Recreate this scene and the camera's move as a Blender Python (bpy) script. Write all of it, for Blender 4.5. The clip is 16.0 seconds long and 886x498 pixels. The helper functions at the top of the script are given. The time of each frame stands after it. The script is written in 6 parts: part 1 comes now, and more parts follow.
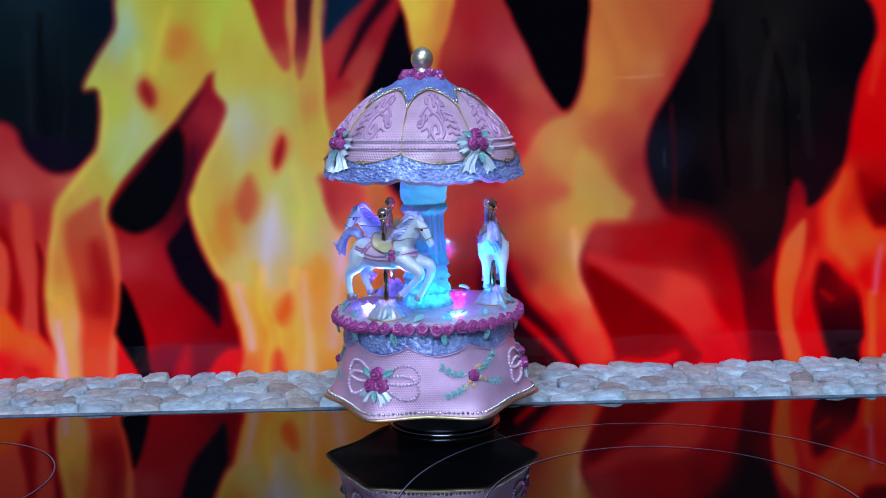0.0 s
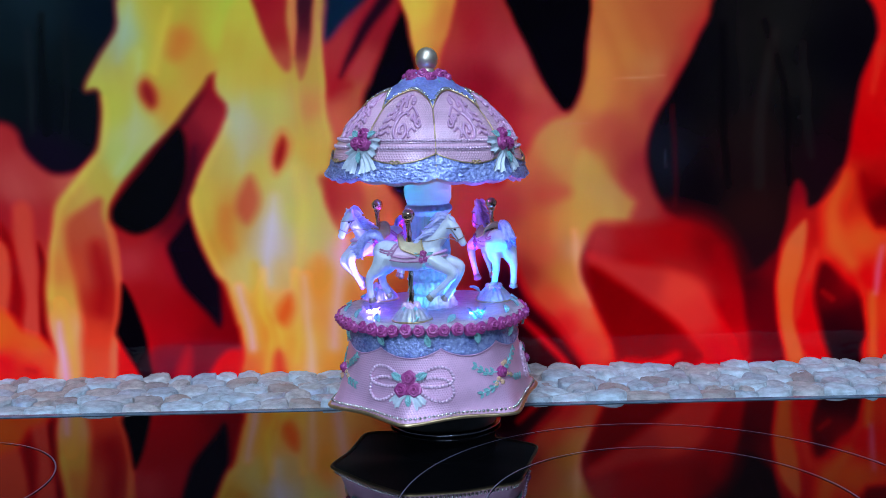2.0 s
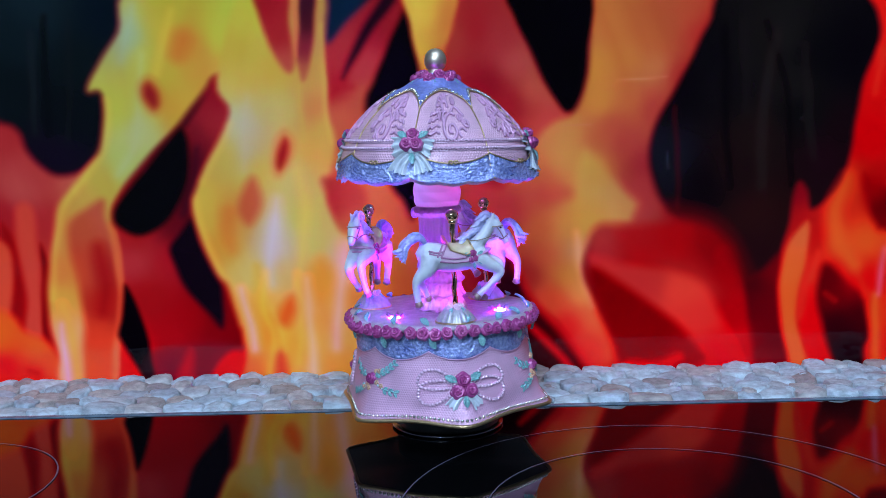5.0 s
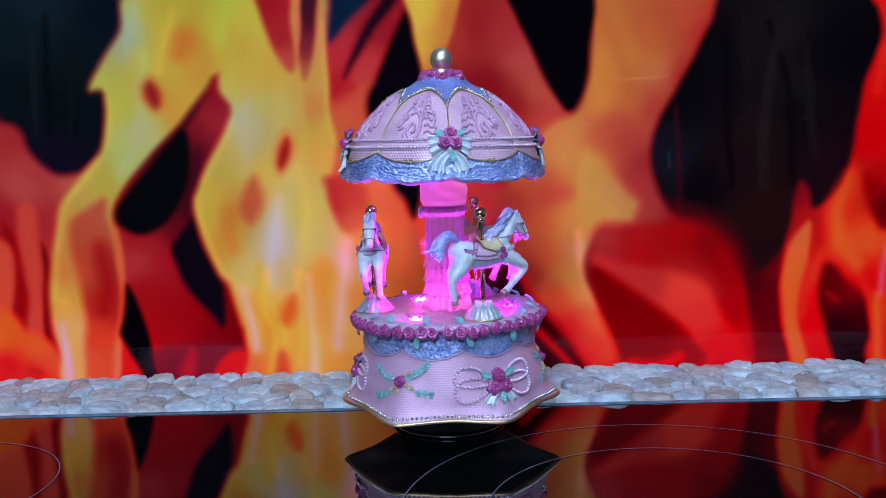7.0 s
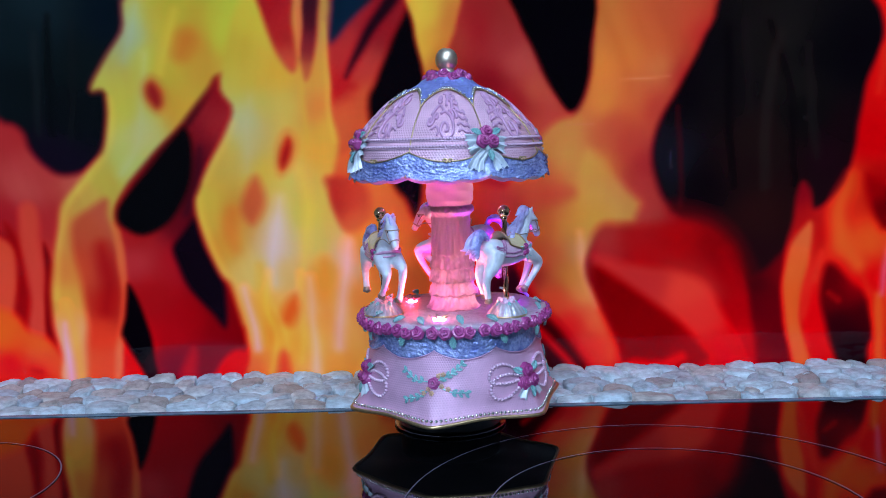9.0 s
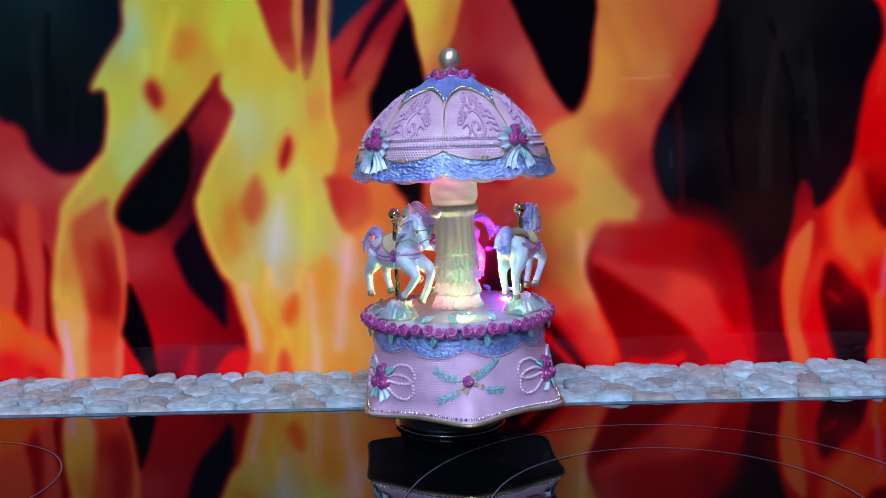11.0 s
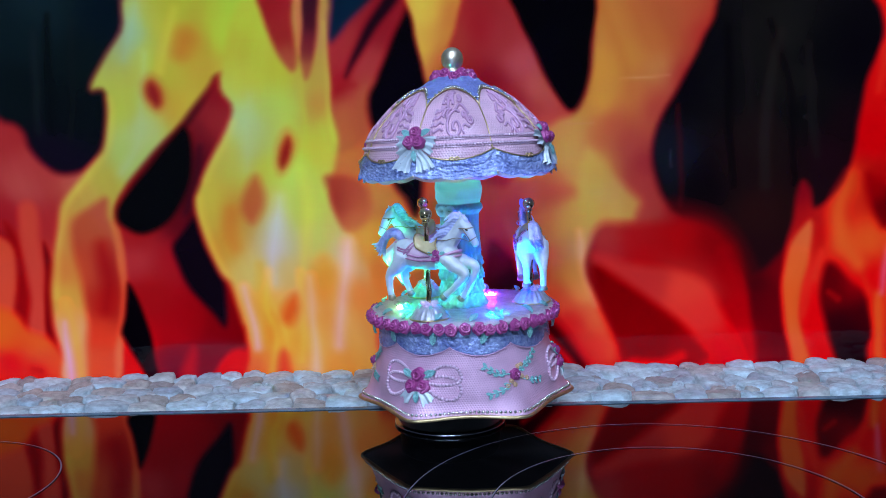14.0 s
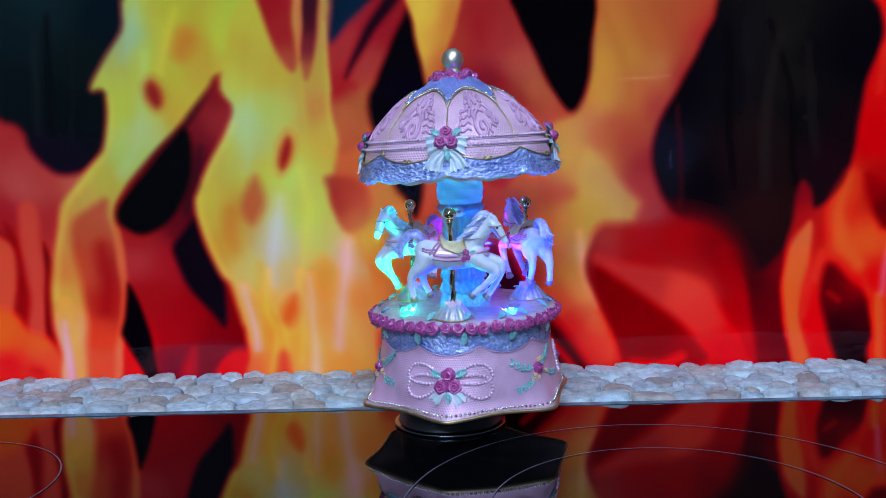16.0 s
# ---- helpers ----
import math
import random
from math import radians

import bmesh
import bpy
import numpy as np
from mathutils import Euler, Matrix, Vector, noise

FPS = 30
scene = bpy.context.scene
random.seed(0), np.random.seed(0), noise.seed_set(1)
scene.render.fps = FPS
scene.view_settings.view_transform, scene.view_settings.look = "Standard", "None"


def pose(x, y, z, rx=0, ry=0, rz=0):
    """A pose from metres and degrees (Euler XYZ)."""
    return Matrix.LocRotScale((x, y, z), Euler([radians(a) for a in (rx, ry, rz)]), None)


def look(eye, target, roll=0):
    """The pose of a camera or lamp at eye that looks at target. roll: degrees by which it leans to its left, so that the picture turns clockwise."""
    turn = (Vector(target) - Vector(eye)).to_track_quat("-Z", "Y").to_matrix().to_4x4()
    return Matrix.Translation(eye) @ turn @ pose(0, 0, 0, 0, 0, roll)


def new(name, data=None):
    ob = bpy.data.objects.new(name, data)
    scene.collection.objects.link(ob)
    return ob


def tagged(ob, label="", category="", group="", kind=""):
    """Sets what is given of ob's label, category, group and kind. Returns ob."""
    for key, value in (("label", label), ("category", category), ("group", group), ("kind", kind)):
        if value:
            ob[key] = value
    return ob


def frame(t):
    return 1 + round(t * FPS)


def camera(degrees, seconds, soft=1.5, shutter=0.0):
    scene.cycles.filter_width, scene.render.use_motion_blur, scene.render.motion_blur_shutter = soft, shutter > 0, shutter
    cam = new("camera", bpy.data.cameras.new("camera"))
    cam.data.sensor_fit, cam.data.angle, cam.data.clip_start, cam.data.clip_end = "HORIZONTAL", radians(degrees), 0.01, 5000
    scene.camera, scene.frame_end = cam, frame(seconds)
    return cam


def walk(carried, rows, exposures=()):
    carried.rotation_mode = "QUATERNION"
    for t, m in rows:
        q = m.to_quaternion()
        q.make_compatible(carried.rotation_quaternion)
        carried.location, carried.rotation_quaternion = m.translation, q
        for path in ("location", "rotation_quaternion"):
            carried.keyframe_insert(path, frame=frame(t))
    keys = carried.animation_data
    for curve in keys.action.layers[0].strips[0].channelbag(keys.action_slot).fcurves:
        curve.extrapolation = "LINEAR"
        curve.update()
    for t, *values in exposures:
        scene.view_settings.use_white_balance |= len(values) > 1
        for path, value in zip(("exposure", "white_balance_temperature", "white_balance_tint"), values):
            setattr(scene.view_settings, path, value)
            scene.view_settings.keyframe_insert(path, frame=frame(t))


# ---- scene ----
cam = camera(47.08, 16.0, soft=0.65)
EYE = Vector((0.0, 0.0, 0.15))


def aim(yaw, pitch):
    """The camera's pose: it never leaves its place and only turns a little (degrees)."""
    a, b = radians(yaw), radians(pitch - 7.63)
    way = Vector((-math.sin(a) * math.cos(b), math.cos(a) * math.cos(b), math.sin(b)))
    return look(EYE, EYE + way, -1.3)


walk(cam, [(0.0, aim(-0.31, -0.05)), (1.5, aim(-0.29, -0.05)), (2.5, aim(-0.23, 0.03)), (4.0, aim(-0.19, 0.08)),
           (6.4, aim(-0.07, 0.02)), (8.0, aim(-0.03, 0.03)), (9.2, aim(0.03, 0.03)), (11.5, aim(0.04, 0.0)), (13.0, aim(0.02, -0.03)), (16.0, aim(0.02, 0.01))])

# ---- light: a cool ceiling lamp over the hob, an added front fill and the dim room ----
scene.view_settings.exposure = 0.0
world = bpy.data.worlds.new("world")
scene.world = world
world.use_nodes = True
world.node_tree.nodes["Background"].inputs[0].default_value = (0.55, 0.7, 1.0, 1)
world.node_tree.nodes["Background"].inputs[1].default_value = 0.02


def area(name, m, sx, sy, power, colour):
    data = bpy.data.lights.new(name, "AREA")
    data.shape, data.size, data.size_y, data.energy, data.color = "RECTANGLE", sx, sy, power, colour
    ob = new(name, data)
    ob.matrix_world = m
    return ob


area("ceiling_light_glow", look((0.15, -0.35, 1.45), (0, 0.5, 0.05)), 0.9, 0.35, 19.5, (0.52, 0.70, 1.0))
# unseen fill added behind the camera to brighten the sides facing it
area("front_fill_light", look((-0.2, -2.085, 1.39), (0, 0.5, 0.1)), 1.5, 0.34, 118, (0.50, 0.69, 1.0))

# ---- materials ----


def nodes_of(name):
    mat = bpy.data.materials.new(name)
    mat.use_nodes = True
    nt = mat.node_tree
    return mat, nt, nt.nodes["Principled BSDF"]


def link(nt, a, b):
    nt.links.new(a, b)


def set_in(node, **values):
    for key, value in values.items():
        node.inputs[key.replace("_", " ")].default_value = value


def surface(name, colour, rough=0.5, metal=0.0, vary=0.12, scale=400.0, bump=0.0, bump_scale=900.0, coat=0.0, sss=0.0, trans=0.0, dark=None):
    """A resin, stone or metal with two scales of tone and a fine relief."""
    mat, nt, bsdf = nodes_of(name)
    N = nt.nodes.new
    coord = N("ShaderNodeTexCoord")
    big, fine = N("ShaderNodeTexNoise"), N("ShaderNodeTexNoise")
    set_in(big, Scale=scale * 0.2, Detail=3.0)
    set_in(fine, Scale=scale, Detail=4.0)
    add = N("ShaderNodeMath")
    add.operation = "ADD"
    mix = N("ShaderNodeMix")
    mix.data_type = "RGBA"
    for n in (big, fine):
        link(nt, coord.outputs["Object"], n.inputs["Vector"])
    link(nt, big.outputs["Fac"], add.inputs[0])
    link(nt, fine.outputs["Fac"], add.inputs[1])
    ramp = N("ShaderNodeMapRange")
    set_in(ramp, From_Min=0.7, From_Max=1.3)
    link(nt, add.outputs[0], ramp.inputs[0])
    link(nt, ramp.outputs[0], mix.inputs["Factor"])
    low = dark or tuple(c * (1 - 2 * vary) for c in colour)
    mix.inputs["A"].default_value = (*low, 1)
    mix.inputs["B"].default_value = (*[min(1, c * (1 + vary)) for c in colour], 1)
    link(nt, mix.outputs["Result"], bsdf.inputs["Base Color"])
    set_in(bsdf, Roughness=rough, Metallic=metal, Coat_Weight=coat, Coat_Roughness=0.15, Transmission_Weight=trans)
    if sss:
        set_in(bsdf, Subsurface_Weight=sss, Subsurface_Scale=0.004)
        bsdf.inputs["Subsurface Radius"].default_value = (1, 0.9, 0.9)
    if bump:
        b, n = N("ShaderNodeBump"), N("ShaderNodeTexNoise")
        set_in(n, Scale=bump_scale, Detail=5.0)
        set_in(b, Strength=bump, Distance=0.0006)
        link(nt, coord.outputs["Object"], n.inputs["Vector"])
        link(nt, n.outputs["Fac"], b.inputs["Height"])
        link(nt, b.outputs["Normal"], bsdf.inputs["Normal"])
    return mat


def netted(name, colour, cell=0.00125, depth=0.6, tone=0.12):
    """Pearly resin with a raised honeycomb net, laid along the surface by its UV in metres."""
    mat, nt, bsdf = nodes_of(name)
    N = nt.nodes.new
    uv = N("ShaderNodeUVMap")
    def vec(op, a, b=None):
        n = N("ShaderNodeVectorMath")
        n.operation = op
        for k, v in enumerate((a, b)):
            if isinstance(v, tuple):
                n.inputs[k].default_value = v
            elif v is not None:
                link(nt, v, n.inputs[k])
        return n.outputs["Value" if op == "LENGTH" else 0]
    # two offset lattices make the honeycomb; the nearer centre wins
    spot = vec("MULTIPLY", uv.outputs[0], (1 / cell, 1 / (1.732 * cell), 0.0))
    far = []
    for shift in (0.0, 0.5):
        q = vec("SUBTRACT", vec("FRACTION", vec("ADD", spot, (shift, shift, 0.0))), (0.5, 0.5, 0.0))
        far.append(vec("LENGTH", vec("MULTIPLY", q, (1.0, 1.732, 0.0))))
    near = N("ShaderNodeMath")
    near.operation = "MINIMUM"
    link(nt, far[0], near.inputs[0])
    link(nt, far[1], near.inputs[1])
    cells = N("ShaderNodeMapRange")
    set_in(cells, From_Min=0.22, From_Max=0.52)
    link(nt, near.outputs[0], cells.inputs[0])
    bump = N("ShaderNodeBump")
    set_in(bump, Strength=depth, Distance=0.0004)
    link(nt, cells.outputs[0], bump.inputs["Height"])
    link(nt, bump.outputs["Normal"], bsdf.inputs["Normal"])
    noise_n, coord = N("ShaderNodeTexNoise"), N("ShaderNodeTexCoord")
    set_in(noise_n, Scale=60.0, Detail=4.0)
    link(nt, coord.outputs["Object"], noise_n.inputs["Vector"])
    mix = N("ShaderNodeMix")
    mix.data_type = "RGBA"
    mix.inputs["A"].default_value = (*[c * 0.72 for c in colour], 1)
    mix.inputs["B"].default_value = (*[min(1, c * 1.2) for c in colour], 1)
    add = N("ShaderNodeMath")
    add.operation = "MULTIPLY_ADD"
    add.inputs[1].default_value = tone
    link(nt, cells.outputs[0], add.inputs[0])
    link(nt, noise_n.outputs["Fac"], add.inputs[2])
    rng = N("ShaderNodeMapRange")
    set_in(rng, From_Min=0.35, From_Max=0.85)
    link(nt, add.outputs[0], rng.inputs[0])
    link(nt, rng.outputs[0], mix.inputs["Factor"])
    link(nt, mix.outputs["Result"], bsdf.inputs["Base Color"])
    set_in(bsdf, Roughness=0.36, Metallic=0.2, Coat_Weight=depth * 0.6, Coat_Roughness=0.25)
    return mat


PINK = netted("pink_net_resin", (0.80, 0.47, 0.61))
PINK_BASE = netted("fine_pink_net_resin", (0.72, 0.41, 0.58), 0.00115, 0.30, 0.06)
PINK_SMOOTH = surface("pink_pearl_resin", (0.60, 0.32, 0.50), 0.34, 0.1, 0.1, 300, 0.15, 1200, 0.4)
LILAC = surface("lilac_lace_resin", (0.40, 0.48, 0.84), 0.22, 0.5, 0.3, 700, 1.0, 1100, 0.4, dark=(0.15, 0.20, 0.52))
LILAC_CAP = surface("lilac_pearl_resin", (0.28, 0.34, 0.74), 0.3, 0.35, 0.2, 700, 0.9, 1100, 0.35, dark=(0.14, 0.17, 0.46))
ROSE = surface("plum_rose_resin", (0.46, 0.07, 0.27), 0.22, 0.2, 0.25, 500, 0.2, 1500, 0.5, dark=(0.17, 0.016, 0.10))
LEAF = surface("teal_green_resin", (0.42, 0.84, 0.86), 0.26, 0.2, 0.25, 900, 0.9, 1500, 0.5, dark=(0.12, 0.42, 0.42))
PEARL = surface("pearl_bead_resin", (0.72, 0.48, 0.63), 0.2, 0.15, 0.05, 300, 0.0, 900, 0.6)
PLUM_EDGE = surface("dusky_pink_resin", (0.40, 0.17, 0.32), 0.34, 0.1, 0.2, 400, 0.3, 1200, 0.3)
WHITE = surface("white_pearl_resin", (0.58, 0.65, 0.71), 0.32, 0.1, 0.1, 400, 0.25, 900, 0.4)
PEACH = surface("peach_flower_resin", (0.66, 0.40, 0.24), 0.4, 0.05, 0.2, 500, 0.2, 1500, 0.2)
GOLD = surface("gold_paint", (0.58, 0.42, 0.22), 0.36, 0.9, 0.15, 500, 0.15, 1500)
BRUSHED_GOLD = surface("satin_gold", (0.66, 0.56, 0.42), 0.42, 0.95, 0.12, 300, 0.12, 900)
BRASS = surface("polished_brass", (0.86, 0.64, 0.34), 0.12, 1.0, 0.08, 300)
SILVER = surface("silver_beads", (0.72, 0.70, 0.66), 0.25, 0.9, 0.1, 300)
CHROME = surface("chrome", (0.22, 0.22, 0.26), 0.22, 1.0, 0.03, 200)
BLACK_PLASTIC = surface("black_plastic", (0.012, 0.011, 0.012), 0.4, 0.0, 0.2, 300)
HORSE = surface("ivory_horse_resin", (0.58, 0.62, 0.68), 0.32, 0.0, 0.08, 300, 0.35, 500, 0.35, sss=0.5)
MANE = surface("lilac_mane_resin", (0.48, 0.51, 0.76), 0.34, 0.12, 0.3, 500, 0.6, 900, 0.3, sss=0.25, dark=(0.36, 0.36, 0.68))
TAIL = surface("lilac_tail_resin", (0.40, 0.44, 0.80), 0.34, 0.12, 0.3, 500, 0.6, 900, 0.3, sss=0.25, dark=(0.18, 0.18, 0.52))
SHELL = surface("pearl_grey_resin", (0.42, 0.42, 0.47), 0.3, 0.25, 0.15, 500, 0.3, 1200, 0.3)
SADDLE = surface("cream_saddle_resin", (0.58, 0.48, 0.28), 0.36, 0.05, 0.1, 400, 0.1, 900, 0.3)
HOOF = surface("dull_gold_hoof", (0.36, 0.28, 0.22), 0.35, 0.6, 0.2, 500)
DECK = surface("sparkling_deck", (0.46, 0.38, 0.47), 0.45, 0.0, 0.18, 1500, 0.9, 2600, 0.3, sss=0.2)
BLACK = surface("eye_paint", (0.01, 0.01, 0.015), 0.2)


def glassy():
    """Frosted translucent resin of the column."""
    mat, nt, bsdf = nodes_of("frosted_resin")
    N = nt.nodes.new
    set_in(bsdf, Roughness=0.35, Coat_Weight=0.3)
    bsdf.inputs["Base Color"].default_value = (0.11, 0.107, 0.113, 1)
    glow = N("ShaderNodeBsdfTranslucent")
    glow.inputs[0].default_value = (0.46, 0.45, 0.47, 1)
    noise_n, coord, bump = N("ShaderNodeTexNoise"), N("ShaderNodeTexCoord"), N("ShaderNodeBump")
    set_in(noise_n, Scale=500.0, Detail=4.0)
    set_in(bump, Strength=0.5, Distance=0.0008)
    link(nt, coord.outputs["Object"], noise_n.inputs["Vector"])
    link(nt, noise_n.outputs["Fac"], bump.inputs["Height"])
    link(nt, bump.outputs["Normal"], bsdf.inputs["Normal"])
    mix = N("ShaderNodeMixShader")
    mix.inputs[0].default_value = 0.58
    link(nt, bsdf.outputs[0], mix.inputs[1])
    link(nt, glow.outputs[0], mix.inputs[2])
    link(nt, mix.outputs[0], nt.nodes["Material Output"].inputs[0])
    return mat


FROST = glassy()


def led_light(name, stops, strength):
    """A colour-changing lamp: its lens carries the colours round its own y axis."""
    mat, nt, bsdf = nodes_of(name)
    N = nt.nodes.new
    coord, sep, arc = N("ShaderNodeTexCoord"), N("ShaderNodeSeparateXYZ"), N("ShaderNodeMath")
    arc.operation = "ARCTAN2"
    link(nt, coord.outputs["Object"], sep.inputs[0])
    link(nt, sep.outputs[0], arc.inputs[0])
    link(nt, sep.outputs[2], arc.inputs[1])
    rng = N("ShaderNodeMapRange")
    set_in(rng, From_Min=-math.pi, From_Max=math.pi)
    link(nt, arc.outputs[0], rng.inputs[0])
    ramp = N("ShaderNodeValToRGB")
    while len(ramp.color_ramp.elements) < len(stops):
        ramp.color_ramp.elements.new(0.5)
    for el, (at, colour) in zip(ramp.color_ramp.elements, stops):
        el.position, el.color = at, (*colour, 1)
    link(nt, rng.outputs[0], ramp.inputs[0])
    link(nt, ramp.outputs[0], bsdf.inputs["Emission Color"])
    set_in(bsdf, Emission_Strength=strength, Roughness=0.3)
    return mat


# ---- shape helpers ----


def part(name, bm, material, parent, label="", smooth=True):
    mesh = bpy.data.meshes.new(name)
    bm.to_mesh(mesh)
    bm.free()
    return linked(name, mesh, material, parent, label, smooth)


def linked(name, mesh, material, parent, label="", smooth=True):
    if material and not mesh.materials:
        mesh.materials.append(material)
    if smooth:
        mesh.polygons.foreach_set("use_smooth", [True] * len(mesh.polygons))
    ob = new(name, mesh)
    ob.parent = parent
    return tagged(ob, label)


def only_mesh(name, bm, material):
    mesh = bpy.data.meshes.new(name)
    bm.to_mesh(mesh)
    bm.free()
    mesh.materials.append(material)
    mesh.polygons.foreach_set("use_smooth", [True] * len(mesh.polygons))
    return mesh


def grid(bm, nu, nv, f, close_u=False):
    """Faces over f(u, v), u and v from 0 to 1; with UV in metres if f gives five numbers."""
    uv = bm.loops.layers.uv.verify()
    rows = []
    for j in range(nv + 1):
        row = []
        for i in range(nu + (0 if close_u else 1)):
            p = f(i / nu, j / nv)
            row.append((bm.verts.new(p[:3]), p[3:] or (0, 0)))
        rows.append(row)
    n = len(rows[0])
    for j in range(nv):
        for i in range(nu):
            quad = [rows[j][i], rows[j][(i + 1) % n], rows[j + 1][(i + 1) % n], rows[j + 1][i]]
            try:
                face = bm.faces.new([q[0] for q in quad])
            except ValueError:
                continue
            for k, (loop, q) in enumerate(zip(face.loops, quad)):
                u = q[1]
                if close_u and i == nu - 1 and k in (1, 2):
                    u = (u[0] + 2 * math.pi * 0.044, u[1])
                loop[uv].uv = u
    return rows


def lathe(bm, profile, n=48, wave=None):
    """Turns (r, z) pairs about z. wave(r, z, angle) may change the radius."""
    def f(u, v):
        k = v * (len(profile) - 1)
        i = min(int(k), len(profile) - 2)
        r = profile[i][0] + (profile[i + 1][0] - profile[i][0]) * (k - i)
        z = profile[i][1] + (profile[i + 1][1] - profile[i][1]) * (k - i)
        a = u * 2 * math.pi
        if wave:
            r = wave(r, z, a)
        return r * math.sin(a), -r * math.cos(a), z
    return grid(bm, n, len(profile) - 1, f, True)


def smooth_line(pts, n):
    """n + 1 points of a smooth curve through pts, any number of values each."""
    pts = [np.array(p, float) for p in pts]
    ext = [2 * pts[0] - pts[1], *pts, 2 * pts[-1] - pts[-2]]
    out = []
    for k in range(n + 1):
        t = k / n * (len(pts) - 1)
        i = min(int(t), len(pts) - 2)
        t -= i
        a, b, c, d = ext[i:i + 4]
        out.append(0.5 * (2 * b + (c - a) * t + (2 * a - 5 * b + 4 * c - d) * t * t + (3 * b - a - 3 * c + d) * t ** 3))
    return out


def tube(bm, pts, n=8, closed=False, flat=1.0, twist=0.0, lobes=0):
    """A tube along (x, y, z, r) points, with round ends."""
    pts = [np.array(p, float) for p in pts]
    rings, m = [], len(pts)
    side = None
    for k, p in enumerate(pts):
        a = pts[(k - 1) % m] if closed or k else p
        b = pts[(k + 1) % m] if closed or k < m - 1 else p
        way = Vector(b[:3] - a[:3]).normalized()
        if side is None:
            side = way.orthogonal().normalized()
        side = (side - way * side.dot(way)).normalized()
        up = way.cross(side)
        ring = []
        for i in range(n):
            t = 2 * math.pi * i / n + twist * k
            r = p[3] * (1 + (0.25 * math.cos(lobes * 2 * math.pi * i / n) if lobes else 0))
            ring.append(bm.verts.new(Vector(p[:3]) + side * (r * math.cos(t)) + up * (r * flat * math.sin(t))))
        rings.append(ring)
    for k in range(m if closed else m - 1):
        for i in range(n):
            bm.faces.new((rings[k][i], rings[k][(i + 1) % n], rings[(k + 1) % m][(i + 1) % n], rings[(k + 1) % m][i]))
    if not closed:
        for ring, p, q in ((rings[0], pts[0], pts[1]), (rings[-1], pts[-1], pts[-2])):
            tip = bm.verts.new(Vector(p[:3]) + Vector(p[:3] - q[:3]).normalized() * p[3] * 0.5)
            for i in range(n):
                bm.faces.new((ring[i], tip, ring[(i + 1) % n]))


def ball(bm, c, r, stretch=(1, 1, 1), turn=None, fine=2):
    m = Matrix.Translation(c) @ (turn or Matrix()) @ Matrix.Diagonal((*stretch, 1))
    bmesh.ops.create_icosphere(bm, subdivisions=fine, radius=r, matrix=m)


def turned(bm):
    bmesh.ops.recalc_face_normals(bm, faces=bm.faces)
    return bm


def way_of(a, r=1.0, z=0.0):
    """A point at the angle a (degrees, from the front towards +x) round the z axis."""
    return Vector((r * math.sin(radians(a)), -r * math.cos(radians(a)), z))


def box(bm, x0, x1, y0, y1, z0, z1):
    bmesh.ops.create_cube(bm, size=1, matrix=Matrix.Translation(((x0 + x1) / 2, (y0 + y1) / 2, (z0 + z1) / 2)) @ Matrix.Diagonal((x1 - x0, y1 - y0, z1 - z0, 1)))
    return bm

# ---- the kitchen: hob, pebble strip, flame-printed splashback, the plain room behind the camera ----
PANEL_Y, EDGE_Y = 0.583, 0.509
NX, NZ, X0, Z0, STEP = 621, 257, -310.0, -6.0, 1.0
GX, GZ = np.meshgrid(X0 + STEP * np.arange(NX), Z0 + STEP * np.arange(NZ))
PRINT = np.zeros((NZ, NX, 3)) + np.array([12.0, 12.0, 22.0])
# the tongues of the print waver a little along their edges
WX = 0.35 * np.sin(GZ / 9.0 + GX / 31.0) + 0.2 * np.sin(GZ / 4.1 + GX / 13.0)
WZ = 0.3 * np.sin(GX / 11.0 + GZ / 23.0)


def lay(colour, alpha, inside, x0, x1, z0, z1):
    """Lays ink on the print: red spreads widest at an edge, then green, then blue, as in flames."""
    for c, (rise, fall) in enumerate(((0.5, 1.9), (1.2, 0.9), (1.3, 0.8))):
        old = PRINT[z0:z1, x0:x1, c]
        k = alpha * np.where(colour[c] > old, inside ** rise, inside ** fall)
        PRINT[z0:z1, x0:x1, c] = old + (colour[c] - old) * k


def window(xs, zs, margin):
    x0 = int(np.clip((min(xs) - margin - X0) / STEP, 0, NX - 1))
    x1 = int(np.clip((max(xs) + margin - X0) / STEP + 2, 1, NX))
    z0 = int(np.clip((min(zs) - margin - Z0) / STEP, 0, NZ - 1))
    z1 = int(np.clip((max(zs) + margin - Z0) / STEP + 2, 1, NZ))
    return x0, x1, z0, z1


def eased(d, soft):
    t = np.clip(0.5 - d / (1.35 * soft), 0, 1)
    return t * t * (3 - 2 * t)


